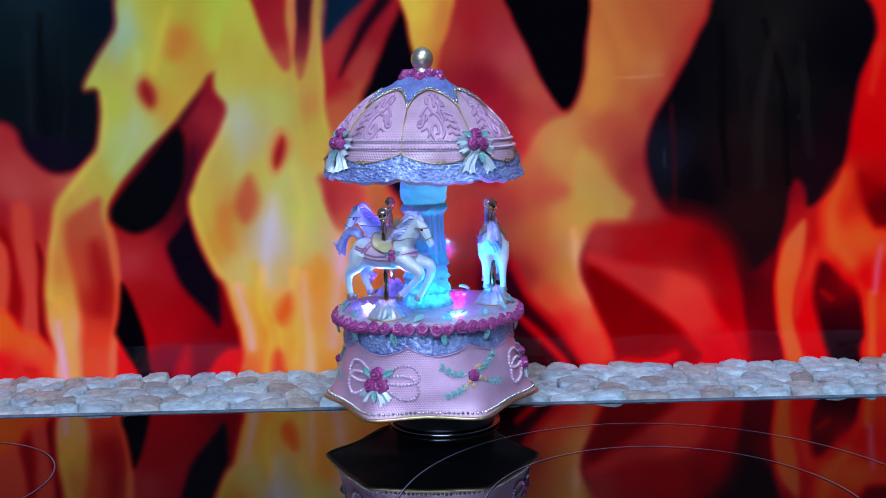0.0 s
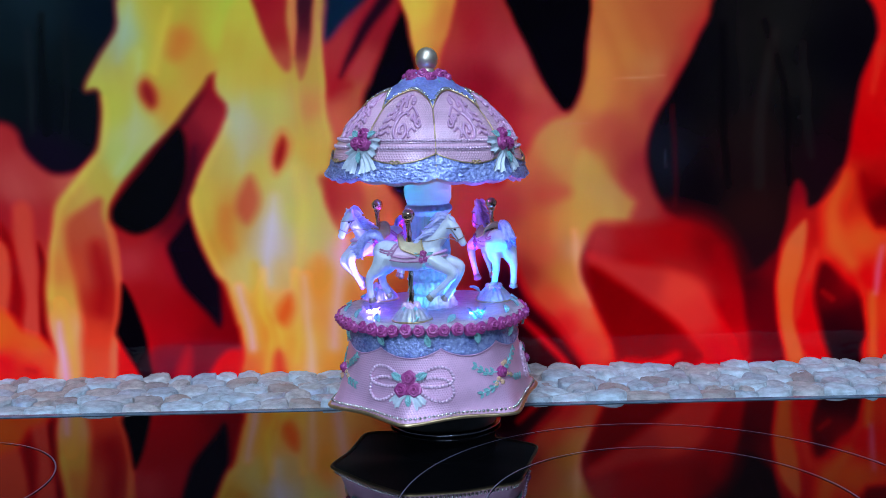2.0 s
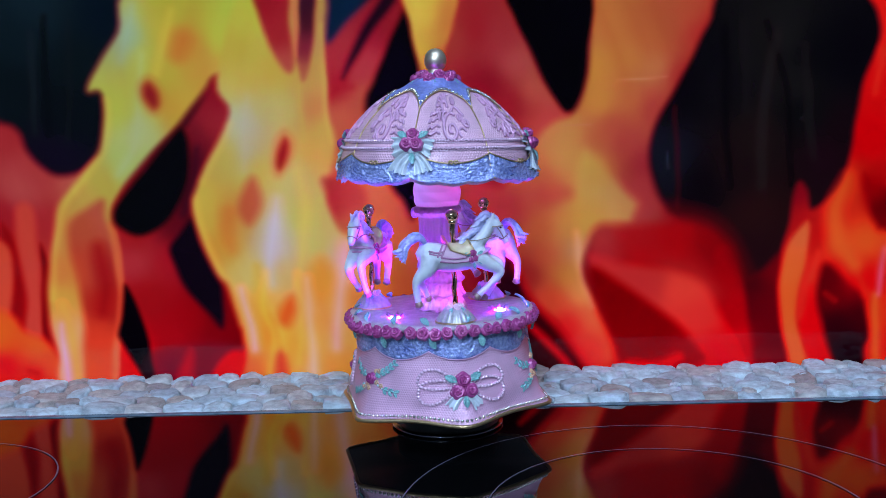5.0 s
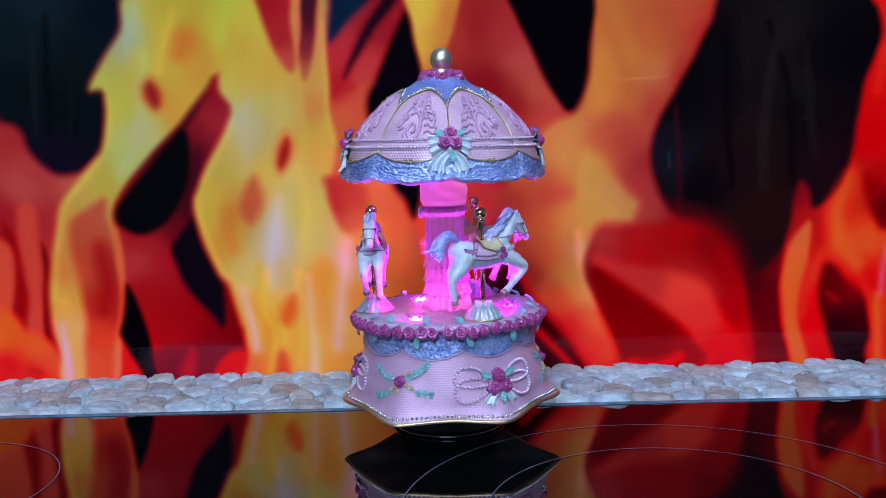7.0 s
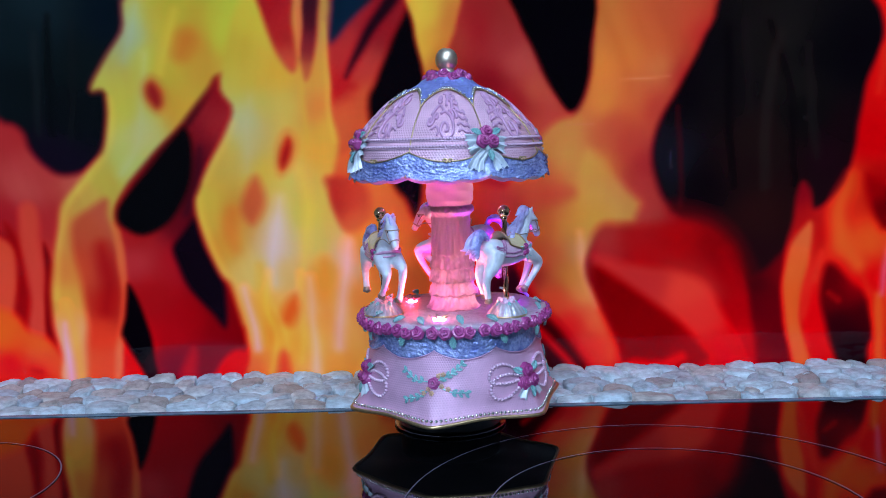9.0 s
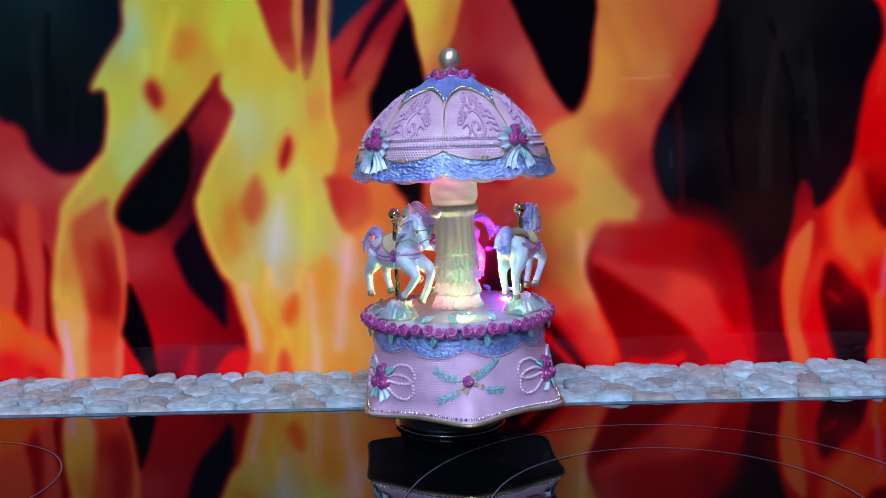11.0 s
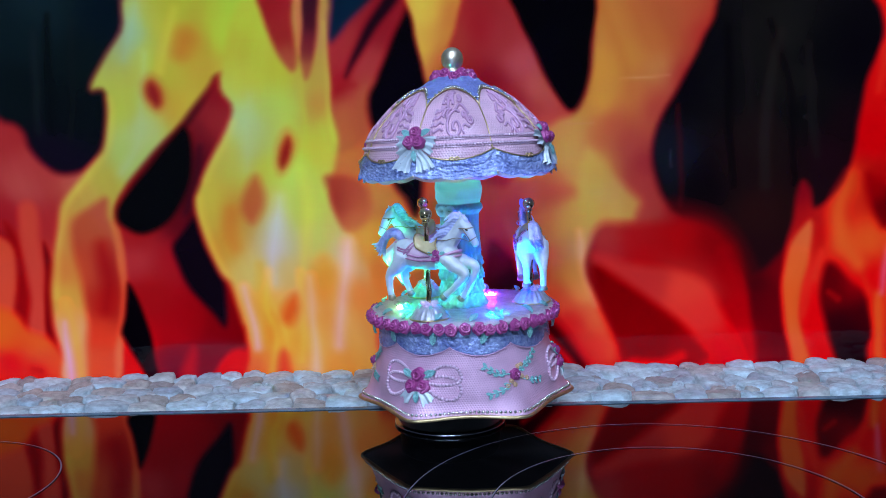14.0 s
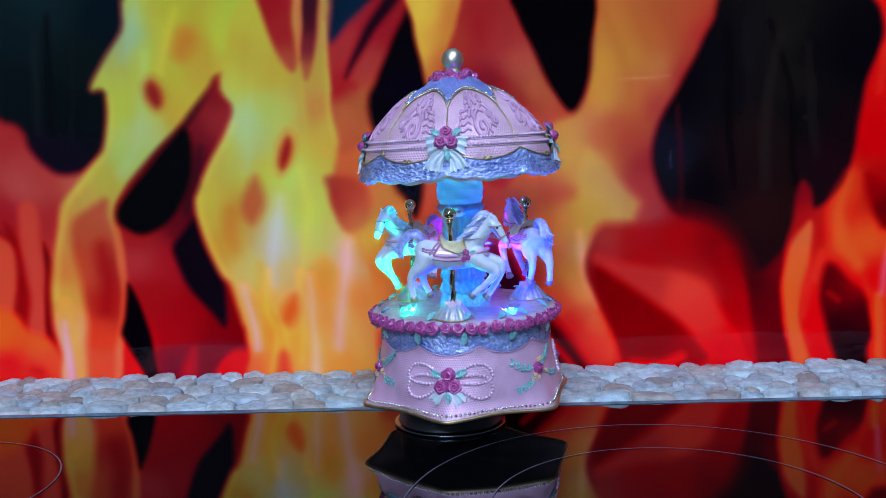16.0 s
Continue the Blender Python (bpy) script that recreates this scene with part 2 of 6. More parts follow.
def field(soft, alpha, hues, pts):
    """A soft-edged field of the print, round corner points in millimetres; its hues (x, z, r, g, b) run into one another."""
    ring = smooth_line([*pts[-1:], *pts, *pts[:2]], 5 * (len(pts) + 2))[5:-5]
    xs, zs = [p[0] for p in ring], [p[1] for p in ring]
    x0, x1, z0, z1 = window(xs, zs, soft + 3)
    px, pz = GX[z0:z1, x0:x1] + WX[z0:z1, x0:x1], GZ[z0:z1, x0:x1] + WZ[z0:z1, x0:x1]
    inside, best = np.zeros(px.shape, bool), np.full(px.shape, 1e9)
    for (ax, az), (bx, bz) in zip(ring, ring[1:] + ring[:1]):
        dx, dz = bx - ax, bz - az
        k = np.clip(((px - ax) * dx + (pz - az) * dz) / (dx * dx + dz * dz + 1e-9), 0, 1)
        best = np.minimum(best, (px - ax - k * dx) ** 2 + (pz - az - k * dz) ** 2)
        if abs(dz) > 1e-9:
            inside ^= ((az > pz) != (bz > pz)) & (px < ax + (pz - az) / dz * dx)
    d = np.sqrt(best) * np.where(inside, -1, 1)
    ink, whole = np.zeros((*px.shape, 3)), 0.0
    for hx, hz, *rgb in hues:
        w = 1.0 / ((px - hx) ** 2 + (pz - hz) ** 2 + 90.0) ** 2
        ink, whole = ink + w[..., None] * np.array(rgb, float), whole + w
    lay(np.moveaxis(ink / whole[..., None], -1, 0), alpha, eased(d, soft), x0, x1, z0, z1)


def tongue(colour, soft, alpha, pts):
    """A soft stroke of the print along (x, z, half width) in millimetres."""
    line = smooth_line(pts, 6 * (len(pts) - 1))
    wide = max(p[2] for p in line)
    x0, x1, z0, z1 = window([p[0] for p in line], [p[1] for p in line], wide + soft + 3)
    px, pz = GX[z0:z1, x0:x1] + WX[z0:z1, x0:x1], GZ[z0:z1, x0:x1] + WZ[z0:z1, x0:x1]
    best = np.full(px.shape, 1e9)
    for a, b in zip(line, line[1:]):
        dx, dz = b[0] - a[0], b[1] - a[1]
        k = np.clip(((px - a[0]) * dx + (pz - a[1]) * dz) / (dx * dx + dz * dz + 1e-9), 0, 1)
        best = np.minimum(best, np.hypot(px - a[0] - k * dx, pz - a[1] - k * dz) - a[2] - k * (b[2] - a[2]))
    lay(colour, alpha, eased(best, soft), x0, x1, z0, z1)


# the flames, laid from back to front
# the dark upper corner, then the red body under it
field(4.2, 1.0, [(-231, 200, 15, 24, 33), (-208.8, 155.5, 10, 14, 22), (-223.8, 212.3, 20, 31, 40), (-183, 208.3, 9, 18, 32), (-220.4, 128.6, 18, 12, 30), (-200.7, 180.6, 13, 20, 27), (-240, 165.7, 12, 18, 26)], [(-266.8, 225.6), (-166.2, 223.4), (-184.2, 189.6), (-198.5, 166.4), (-189.7, 164.6), (-192.4, 137.6), (-201.5, 123.4), (-217.8, 119.9), (-233.4, 127.3), (-235.6, 140.2), (-247.5, 151.6), (-273.1, 152.2)])
tongue((26, 32, 38), 3, 0.6, [(-227.2, 199.9, 1.3), (-228.4, 171.8, 1.7), (-229, 143.2, 1.3)])
tongue((6, 9, 15), 2.5, 0.6, [(-219.3, 209.1, 1.7), (-220.9, 174.8, 2), (-221, 143.1, 1.7)])
tongue((22, 26, 32), 2.5, 0.5, [(-205.9, 205.7, 1), (-207.7, 171.3, 1.3), (-210.6, 139.6, 1)])
field(4.5, 1.0, [(-245, 143.6, 170, 45, 42), (-230.4, 124, 178, 60, 52), (-241.1, 111.3, 182, 72, 60), (-250.2, 98.6, 165, 30, 35), (-226.4, 91.5, 172, 42, 40), (-208.6, 113.8, 185, 80, 60), (-237.3, 75.3, 190, 52, 40), (-250.3, 75.6, 140, 10, 15), (-224.3, 75, 178, 48, 40), (-228.6, 38.6, 130, 8, 14)], [(-273.3, 150.3), (-247.7, 149.7), (-238.5, 144.7), (-234.5, 134.4), (-227.1, 124.9), (-217.9, 119.2), (-204.9, 120.9), (-193, 129.6), (-185.4, 123), (-178.1, 83.8), (-183.5, 50.9), (-190.1, 24.3), (-195.4, -6.1), (-286.5, -3.9)])
field(3.4, 1.0, [(-252.2, 93.7, 145, 12, 15)], [(-252.2, 93.7), (-245, 82.1), (-242.4, 52.3), (-241.1, 33.9), (-246.7, 39), (-248.9, 52.4), (-247, 69), (-249.8, 82.2)])
field(3.6, 1.0, [(-278.8, 86.2, 205, 72, 45)], [(-278.8, 86.2), (-251.4, 82.2), (-247.9, 65.7), (-249.8, 49.1), (-255.1, 35.9), (-283.3, 33.2)])
field(4.2, 1.0, [(-243.4, 101.7, 198, 66, 46)], [(-243.4, 101.7), (-233.7, 101.4), (-232.5, 75.2), (-232.4, 45.4), (-232.9, 25.3), (-242.8, 25.5), (-240.7, 52.2), (-243.2, 75.5)])
field(2.4, 1.0, [(-230.3, 81.7, 112, 10, 14)], [(-230.3, 81.7), (-226.4, 68.5), (-229.3, 52), (-227.7, 28.5), (-224.6, 16.6), (-231.3, 25.2), (-232.9, 38.7), (-231.4, 58.7)])
field(5, 1.0, [(-257.6, 25.9, 222, 92, 32), (-238.3, 18.7, 240, 92, 36), (-255.6, 8.9, 250, 24, 22), (-232.5, 8.4, 235, 75, 35), (-239.5, 3.8, 190, 24, 22)], [(-282.3, 44.9), (-253.1, 40.9), (-242.5, 28.9), (-231.4, 23.6), (-224, 11.6), (-221.9, -5.5), (-286.5, -3.9)])
tongue((255, 14, 22), 6, 1.0, [(-256.1, 10.6, 3.3), (-254.3, 8.2, 3.3)])
tongue((185, 16, 18), 5, 1.0, [(-242.6, 6.2, 1.3), (-237.8, 4.4, 2)])
# the red field between the two yellow streams
field(4.2, 1.0, [(-125, 166.3, 128, 22, 28), (-127.6, 147.3, 150, 38, 38), (-139.2, 141.2, 110, 22, 28), (-137, 121.9, 84, 14, 26), (-144.2, 109.1, 70, 12, 22), (-151.8, 89.7, 90, 12, 22), (-176.6, 82.1, 160, 28, 28), (-175.7, 70.6, 176, 52, 48), (-156.2, 70.1, 160, 24, 28), (-170.6, 47.2, 155, 18, 20), (-148.2, 36.7, 150, 9, 15), (-158.9, 23.5, 160, 12, 18), (-132.8, 16.1, 128, 10, 20), (-179.5, 10.5, 230, 10, 14), (-188.1, 3.9, 245, 22, 20), (-159.8, 6.6, 120, 10, 24)] + [(-128.5, 36.2, 118, 6, 12), (-124.3, 22.7, 112, 4, 10)], [(-189.9, 103.7), (-142.1, 147.7), (-123, 175.7), (-116, 155), (-134.3, 112.1), (-138.2, 100.9), (-135.9, 82.8), (-125.5, 62.8), (-117.8, 52.7), (-109.7, 15.6), (-110.8, -8.2), (-200.4, -6), (-189.3, 37.7), (-186.9, 74.1)])
# the left yellow stream
field(4.2, 1.0, [(-148, 210.6, 170, 152, 52), (-171.1, 195.6, 145, 150, 105), (-180.1, 154.9, 172, 165, 62), (-171.1, 145.1, 168, 166, 100), (-162.2, 186, 172, 160, 60), (-142.8, 191.8, 186, 122, 46), (-120.2, 197.6, 172, 168, 58), (-110.1, 209.8, 165, 165, 58), (-134.1, 176, 182, 138, 52), (-151.1, 157.4, 186, 142, 52), (-178.7, 126.1, 160, 164, 84), (-192.2, 116.7, 176, 150, 60), (-205.8, 107.3, 185, 136, 60), (-220.4, 84.8, 192, 126, 58), (-221.8, 65.1, 196, 112, 50), (-223, 48.5, 196, 142, 56)] + [(-220.7, 25, 228, 142, 86), (-217.7, 8, 246, 140, 90), (-155.1, 198.4, 178, 158, 52), (-153.2, 176.4, 176, 152, 54)], [(-168.7, 223.4), (-178.8, 198.9), (-189.4, 183.5), (-197.8, 167.9), (-189.6, 165.2), (-191.5, 137.6), (-198, 126.5), (-211.9, 112.3), (-220.2, 101.1), (-223.2, 81.6), (-227.9, 61.9), (-229, 38.6), (-224.8, 15), (-224.2, -5.4), (-193.8, -6.2), (-187, 37.6), (-184.3, 64.2), (-186.3, 84), (-188.3, 97.1), (-184.8, 106.8), (-169.1, 125.8), (-148.6, 146.2), (-131.4, 166.5), (-123, 175.1), (-95.7, 178.3), (-93.8, 221.8)])
tongue((150, 160, 128), 10, 0.6, [(-169.3, 214.2, 1), (-173.5, 198.8, 1.7), (-177.6, 183.2, 1.7)])
tongue((170, 172, 118), 8, 0.6, [(-165.4, 186.1, 1), (-170.2, 154.7, 1.7), (-173, 135.6, 2), (-183, 119.7, 1.7)])
tongue((206, 180, 74), 5, 0.5, [(-188, 161.4, 1), (-189.4, 139.1, 1.3), (-201, 120.1, 1.3), (-213.7, 105.5, 1.3), (-219.4, 89.7, 1.3), (-223.2, 68.4, 1.3), (-225.6, 48.6, 1.3)])
tongue((204, 176, 66), 5, 0.4, [(-148, 210.6, 1.3), (-153.9, 192.1, 1.7), (-157.7, 176.5, 1.3)])
tongue((186, 106, 40), 8, 0.7, [(-143.2, 195, 5.3), (-145.6, 187.2, 4)])
field(7, 0.8, [(-162.3, 173.5, 172, 92, 42)], [(-162.3, 173.5), (-156.4, 165.4), (-156.9, 157.5), (-161.5, 154.5), (-166.9, 161.6), (-167, 169.8)])
field(5, 1.0, [(-162.5, 170.3, 140, 32, 30)], [(-162.5, 170.3), (-158.6, 165.5), (-158.1, 159.1), (-161.4, 157), (-165.2, 162.5), (-165.5, 167.9)])
field(5.6, 0.85, [(-203.7, 91, 178, 68, 42), (-196.7, 98, 178, 66, 50), (-208.7, 64.8, 192, 66, 38), (-195.7, 64.5, 160, 32, 34), (-195.4, 44.5, 165, 16, 18), (-201.7, 24.5, 205, 48, 26), (-197.8, 7.5, 222, 52, 26), (-205.9, 11.1, 228, 70, 32)], [(-193.6, 105.1), (-203.1, 100.1), (-212.6, 92.8), (-214.1, 81.4), (-210.8, 58.2), (-208.4, 31.4), (-210.3, -5.8), (-195.4, -6.1), (-190.1, 24.3), (-186.9, 44.3), (-187.3, 67.6), (-189.5, 84.1), (-192.7, 95.6)])
tongue((150, 14, 18), 9, 0.8, [(-197.4, 77.7, 2), (-194.5, 57.8, 3.6), (-197.2, 41.2, 3)])
tongue((206, 88, 50), 4, 0.8, [(-188.8, 90.6, 1), (-186.1, 70.8, 1.3), (-185.8, 50.9, 1.3), (-188.9, 27.6, 1.3), (-193.1, 4, 1.7)])
tongue((236, 150, 62), 6, 0.9, [(-220.6, 45.1, 1), (-215.5, 24.9, 2), (-214.5, 1.1, 2)])
tongue((255, 150, 150), 5, 1.0, [(-221.8, 33.4, 0.7), (-220.9, 18.2, 1.7), (-220.1, 1.3, 2.3), (-219.9, -5.5, 2.6)])
# dark holes in the red field
tongue((48, 12, 28), 8, 0.9, [(-138, 133.2, 2.3), (-140.8, 112.3, 2.6), (-147.5, 96.2, 2.3)])
field(4.8, 1.0, [(-147, 145.2, 7, 7, 13)], [(-147, 145.2), (-142.6, 138.1), (-142.2, 122), (-147, 105.9), (-158.9, 90.6), (-173.3, 83.7), (-185.3, 88.9), (-188.4, 95.5), (-185, 104.2), (-169.4, 121), (-155.5, 136.8)])
field(4.8, 1.0, [(-142.4, 94.4, 15, 6, 20)], [(-142.4, 94.4), (-138.6, 81.2), (-129.8, 62.9), (-125.9, 49.5), (-128.2, 28.8), (-136.7, 37.8), (-148, 52), (-154.4, 66.1), (-157.1, 76.7), (-151.4, 84.8)])
field(3.4, 1.0, [(-183.8, 55.9, 5, 2, 8)], [(-183.8, 55.9), (-178.8, 47.4), (-173.3, 30.6), (-170, 13.6), (-167.9, -6.8), (-173.2, -6.7), (-179.7, 7.1), (-187.9, 22.5), (-189.6, 27.6), (-186.6, 37.6)])
field(5, 1.0, [(-147.7, 16.5, 226, 16, 20)], [(-147.7, 16.5), (-146.6, 6.3), (-149, -7.3), (-155.6, -7.1), (-154.1, 3.1)])
# purplish veil: the pebbles' reflection in the glass, painted into the print
field(5, 0.35, [(-169.2, 16.3, 92, 32, 52)], [(-169.2, 16.3), (-116.2, 18.4), (-117.5, -8), (-170.6, -6.7)])
field(5, 1.0, [(-131.7, 5.9, 236, 16, 20)], [(-131.7, 5.9), (-123, 14.2), (-113.3, 10.6), (-110.8, -8.2), (-134.1, -7.6)])
# the ground of the middle: orange behind the horses, red and black above
field(5, 1.0, [(-42.9, 102.3, 186, 112, 50), (-49.5, 99.2, 180, 72, 45), (-40.4, 79.3, 206, 132, 52), (-24.1, 78.9, 198, 112, 46), (-7.6, 85.1, 188, 88, 42), (8.7, 84.7, 190, 80, 42), (24.9, 77.8, 180, 58, 42), (41.5, 103.6, 178, 72, 44), (27.7, 51.2, 165, 30, 34), (-44.9, 43, 215, 122, 50), (-18.5, 45.7, 200, 90, 42), (47.7, 77.3, 165, 40, 38), (-26, 12.2, 180, 60, 40)], [(-73.3, 151.2), (-21.9, 156.4), (61.3, 129), (73.9, 83.2), (60.5, 50.5), (59.9, -13.7), (-73.2, -10.4), (-68.2, 119.1)])
field(4.2, 1.0, [(-56.2, 182.4, 160, 46, 40), (-58.3, 166.7, 150, 24, 28), (-40.4, 175.8, 166, 60, 50), (-54.1, 150.8, 176, 92, 48), (-41, 160, 168, 92, 50), (-30.2, 197.4, 140, 30, 34)], [(-65.4, 189.5), (-39.2, 213.1), (-13.8, 218.8), (-19, 200.3), (-32.7, 169.3), (-41.7, 137.7), (-64.5, 131.8)])
field(5.6, 1.0, [(-65.8, 219.9, 13, 30, 52)], [(-65.8, 219.9), (-35.8, 219.2), (-51.7, 198.5), (-61.3, 190), (-65.2, 195.1)])
tongue((28, 9, 24), 5, 1.0, [(-23.2, 219, 4.6), (-34.8, 202.2, 3.6), (-45.9, 184.7, 2.6), (-53.4, 171.3, 1)])
tongue((150, 26, 28), 5, 0.7, [(-61.7, 162, 1), (-55.1, 166.6, 1.7), (-48.7, 166.5, 1)])
field(4.9, 1.0, [(-15, 218.8, 6, 4, 12)], [(-15, 218.8), (-11.7, 200.1), (-7.8, 178.2), (-6, 149.7), (-10.9, 108), (-15.3, 90.2), (-21.8, 101.1), (-29, 112.3), (-41.2, 153.7), (-35.9, 169.4), (-29, 184.9), (-20.5, 203.4)])
# the middle yellow stream
field(4.2, 1.0, [(-105.9, 205.3, 176, 164, 58), (-116.2, 190, 176, 152, 55), (-104.6, 167.7, 180, 156, 58), (-91.5, 173.8, 178, 152, 54), (-110.4, 147.3, 160, 160, 108), (-111.1, 132.9, 162, 156, 98), (-98.7, 158.1, 168, 166, 80), (-119.3, 129.9, 178, 152, 60), (-81.2, 154.6, 168, 165, 76), (-69.1, 176.4, 172, 136, 56), (-65.8, 195.1, 176, 132, 68), (-73.2, 154.4, 182, 106, 48), (-64.1, 141.4, 176, 150, 58), (-72.6, 128.8, 186, 150, 56), (-103.7, 119.9, 180, 160, 60), (-84.3, 119.4, 176, 165, 78)] + [(-119.5, 94.3, 186, 120, 45), (-125.2, 78, 190, 132, 46), (-97.1, 87.2, 170, 160, 130), (-96, 74.1, 174, 160, 130), (-108.1, 94, 182, 140, 58), (-78.9, 93.3, 176, 166, 66), (-73.1, 76.8, 180, 165, 74), (-90.1, 60.7, 192, 156, 84), (-109.7, 61.2, 190, 160, 80), (-133.7, 101.1, 190, 165, 64), (-137.5, 91.4, 188, 158, 60), (-114.3, 34.6, 206, 142, 62), (-106.1, 34.4, 216, 140, 50), (-98.3, 24.1, 236, 150, 52), (-88.7, 17.2, 238, 136, 42), (-77.8, 40.4, 222, 150, 84)] + [(-77, 20.2, 244, 152, 66), (-70.5, 60.2, 196, 146, 60), (-68.2, 33.5, 226, 136, 52), (-57.2, 66.5, 192, 150, 124), (-61.6, 33.3, 232, 146, 74), (-99, 7.2, 246, 122, 42), (-79.3, 3.4, 255, 140, 62), (-62.8, 3, 252, 130, 48), (-112.4, 4.2, 246, 92, 45), (-45.6, 69.6, 200, 126, 56), (-48.1, 43.1, 208, 118, 50)], [(-105.2, 220.7), (-63.3, 219.8), (-62.9, 188.8), (-62.2, 166.8), (-61.2, 150.9), (-57.9, 134.9), (-61.7, 118.9), (-64, 109.3), (-61.9, 96.2), (-56.5, 84.6), (-48.6, 76.2), (-41.5, 46.2), (-46.6, -11.1), (-113.1, -9.4), (-115.3, 14.4), (-118.5, 34.7), (-123.2, 53.2), (-130.3, 61.7), (-139.5, 84.9), (-141.9, 99.7), (-139, 111), (-129.9, 130.1), (-118.1, 153.8), (-124.2, 172)])
tongue((170, 166, 120), 13, 0.6, [(-107.4, 161.5, 1.7), (-110.6, 142.5, 2.3), (-111.1, 120, 1.7)])
tongue((190, 176, 168), 11, 0.75, [(-93.4, 103.4, 0.7), (-95.4, 87.2, 2), (-99.4, 70.8, 2.6), (-98.2, 54.3, 1.3)])
tongue((196, 110, 44), 7, 0.6, [(-121, 95.9, 2.6), (-123.2, 84.6, 3.3), (-120.5, 74.6, 1.3)])
field(7, 0.8, [(-86.6, 141.3, 186, 98, 42)], [(-86.6, 141.3), (-83, 134.8), (-86, 124.6), (-91.5, 117), (-94.5, 122.9), (-93.4, 131.9), (-89.9, 138.8)])
field(4.8, 1.0, [(-86.8, 137.2, 136, 20, 22)], [(-86.8, 137.2), (-85.7, 133), (-87.9, 125.9), (-91.3, 120.9), (-92.8, 124.5), (-91.6, 129.9), (-88.8, 135)])
field(6, 0.8, [(-106.4, 116.7, 184, 78, 46)], [(-106.4, 116.7), (-102.3, 106.9), (-103.4, 97.2), (-109.7, 89.1), (-115.1, 96.8), (-113, 107.8)])
field(7, 1.0, [(-86.8, 46.7, 226, 88, 32)], [(-86.8, 46.7), (-84.5, 37.9), (-89.5, 29.3), (-95.3, 32.1), (-92.2, 41.4)])
field(7, 0.9, [(-101.1, 35.6, 232, 120, 40)], [(-101.1, 35.6), (-97.6, 24.1), (-101.9, 17.5), (-104.9, 24.3)])
field(6.3, 1.0, [(-94.8, 13.2, 236, 58, 34)], [(-94.8, 13.2), (-92.4, 7.1), (-91.2, -10), (-98.2, -9.8), (-97.7, 7.2)])
field(9, 0.8, [(-70.2, 68.5, 206, 130, 44)], [(-70.2, 68.5), (-63.3, 60.1), (-64.4, 48.4), (-71.1, 43.6), (-75.5, 57)])
tongue((226, 160, 164), 7, 0.9, [(-116.1, 51.4, 0.7), (-111.8, 31.2, 1.3), (-109.9, 16, 1.7)])
tongue((247, 166, 134), 7, 0.8, [(-77.8, 57.1, 0.7), (-76.6, 30.3, 1.3), (-76.1, 10.1, 2.3), (-76.4, -6.9, 4)])
tongue((218, 160, 152), 9, 0.8, [(-54.5, 76.4, 1.3), (-58.9, 46.7, 2), (-62.3, 16.5, 2.6)])
tongue((190, 150, 60), 4, 0.6, [(-100.7, 44.3, 0.7), (-95.4, 30.8, 0.7), (-92.1, 13.9, 0.7)])
tongue((200, 146, 40), 5, 0.5, [(-106.3, 64.4, 2), (-105.4, 47.8, 2.6), (-101.3, 30.9, 1.3)])
tongue((176, 152, 58), 3, 0.7, [(-80.7, 189.2, 0.7), (-79.3, 176.6, 0.7), (-77.6, 157.7, 1), (-75.9, 135.3, 1)])
tongue((182, 160, 64), 3, 0.8, [(-64, 201.3, 0.7), (-63.7, 176.3, 0.8), (-62.8, 151, 1), (-60.5, 135, 0.7)])
field(3.9, 1.0, [(-93, 211.2, 148, 26, 30), (-90.6, 195.6, 152, 34, 32), (-86.4, 181.5, 172, 78, 52), (-84, 201.7, 158, 40, 36)], [(-100.2, 220.6), (-98.9, 208.2), (-95.3, 195.7), (-89.6, 181.6), (-83.5, 175.1), (-80.3, 182.9), (-82.1, 201.7), (-81.9, 220.2)])
field(3.1, 1.0, [(-74.1, 210.8, 48, 18, 32), (-71.2, 204.5, 70, 20, 32), (-73.4, 189, 122, 36, 40), (-74.9, 175, 168, 92, 52)], [(-75, 220.1), (-66.8, 219.9), (-68.7, 195.2), (-72.2, 178), (-76.4, 170.3), (-78.7, 184.5), (-76.4, 201.6)])
tongue((188, 112, 62), 2, 1.0, [(-78.1, 220.1, 1.7), (-78.6, 201.6, 1.3), (-79, 184.5, 0.5)])
field(5, 0.8, [(-61.7, 101.1, 146, 26, 30), (-52.6, 102.5, 172, 62, 42), (-49.2, 89.4, 186, 92, 50)], [(-66.4, 115.1), (-64.8, 106), (-62, 95.5), (-56.5, 84.6), (-46.7, 86), (-41.4, 99), (-47.4, 112.8)])
tongue((214, 184, 72), 5, 0.5, [(-139.4, 103.9, 1), (-138, 87.5, 1.3), (-129.1, 64.9, 1.3), (-122, 50.8, 1), (-117.7, 31.3, 1)])
tongue((210, 190, 84), 5, 0.4, [(-118.4, 147.4, 1), (-126.9, 132.6, 1.3), (-135.6, 114.8, 1.3)])
tongue((206, 184, 70), 6, 0.45, [(-81.1, 119.3, 1.3), (-77, 99.8, 2), (-79.6, 77, 1.7), (-83.8, 53.9, 1)])
tongue((244, 178, 66), 5, 0.45, [(-101.5, 61, 1), (-103.4, 41, 1.3), (-99.1, 20.8, 1.3), (-102.7, 0.5, 1.3)])
tongue((246, 168, 58), 5, 0.45, [(-83.6, 60.5, 1), (-82, 33.8, 1.3), (-84.5, 6.9, 1.7)])
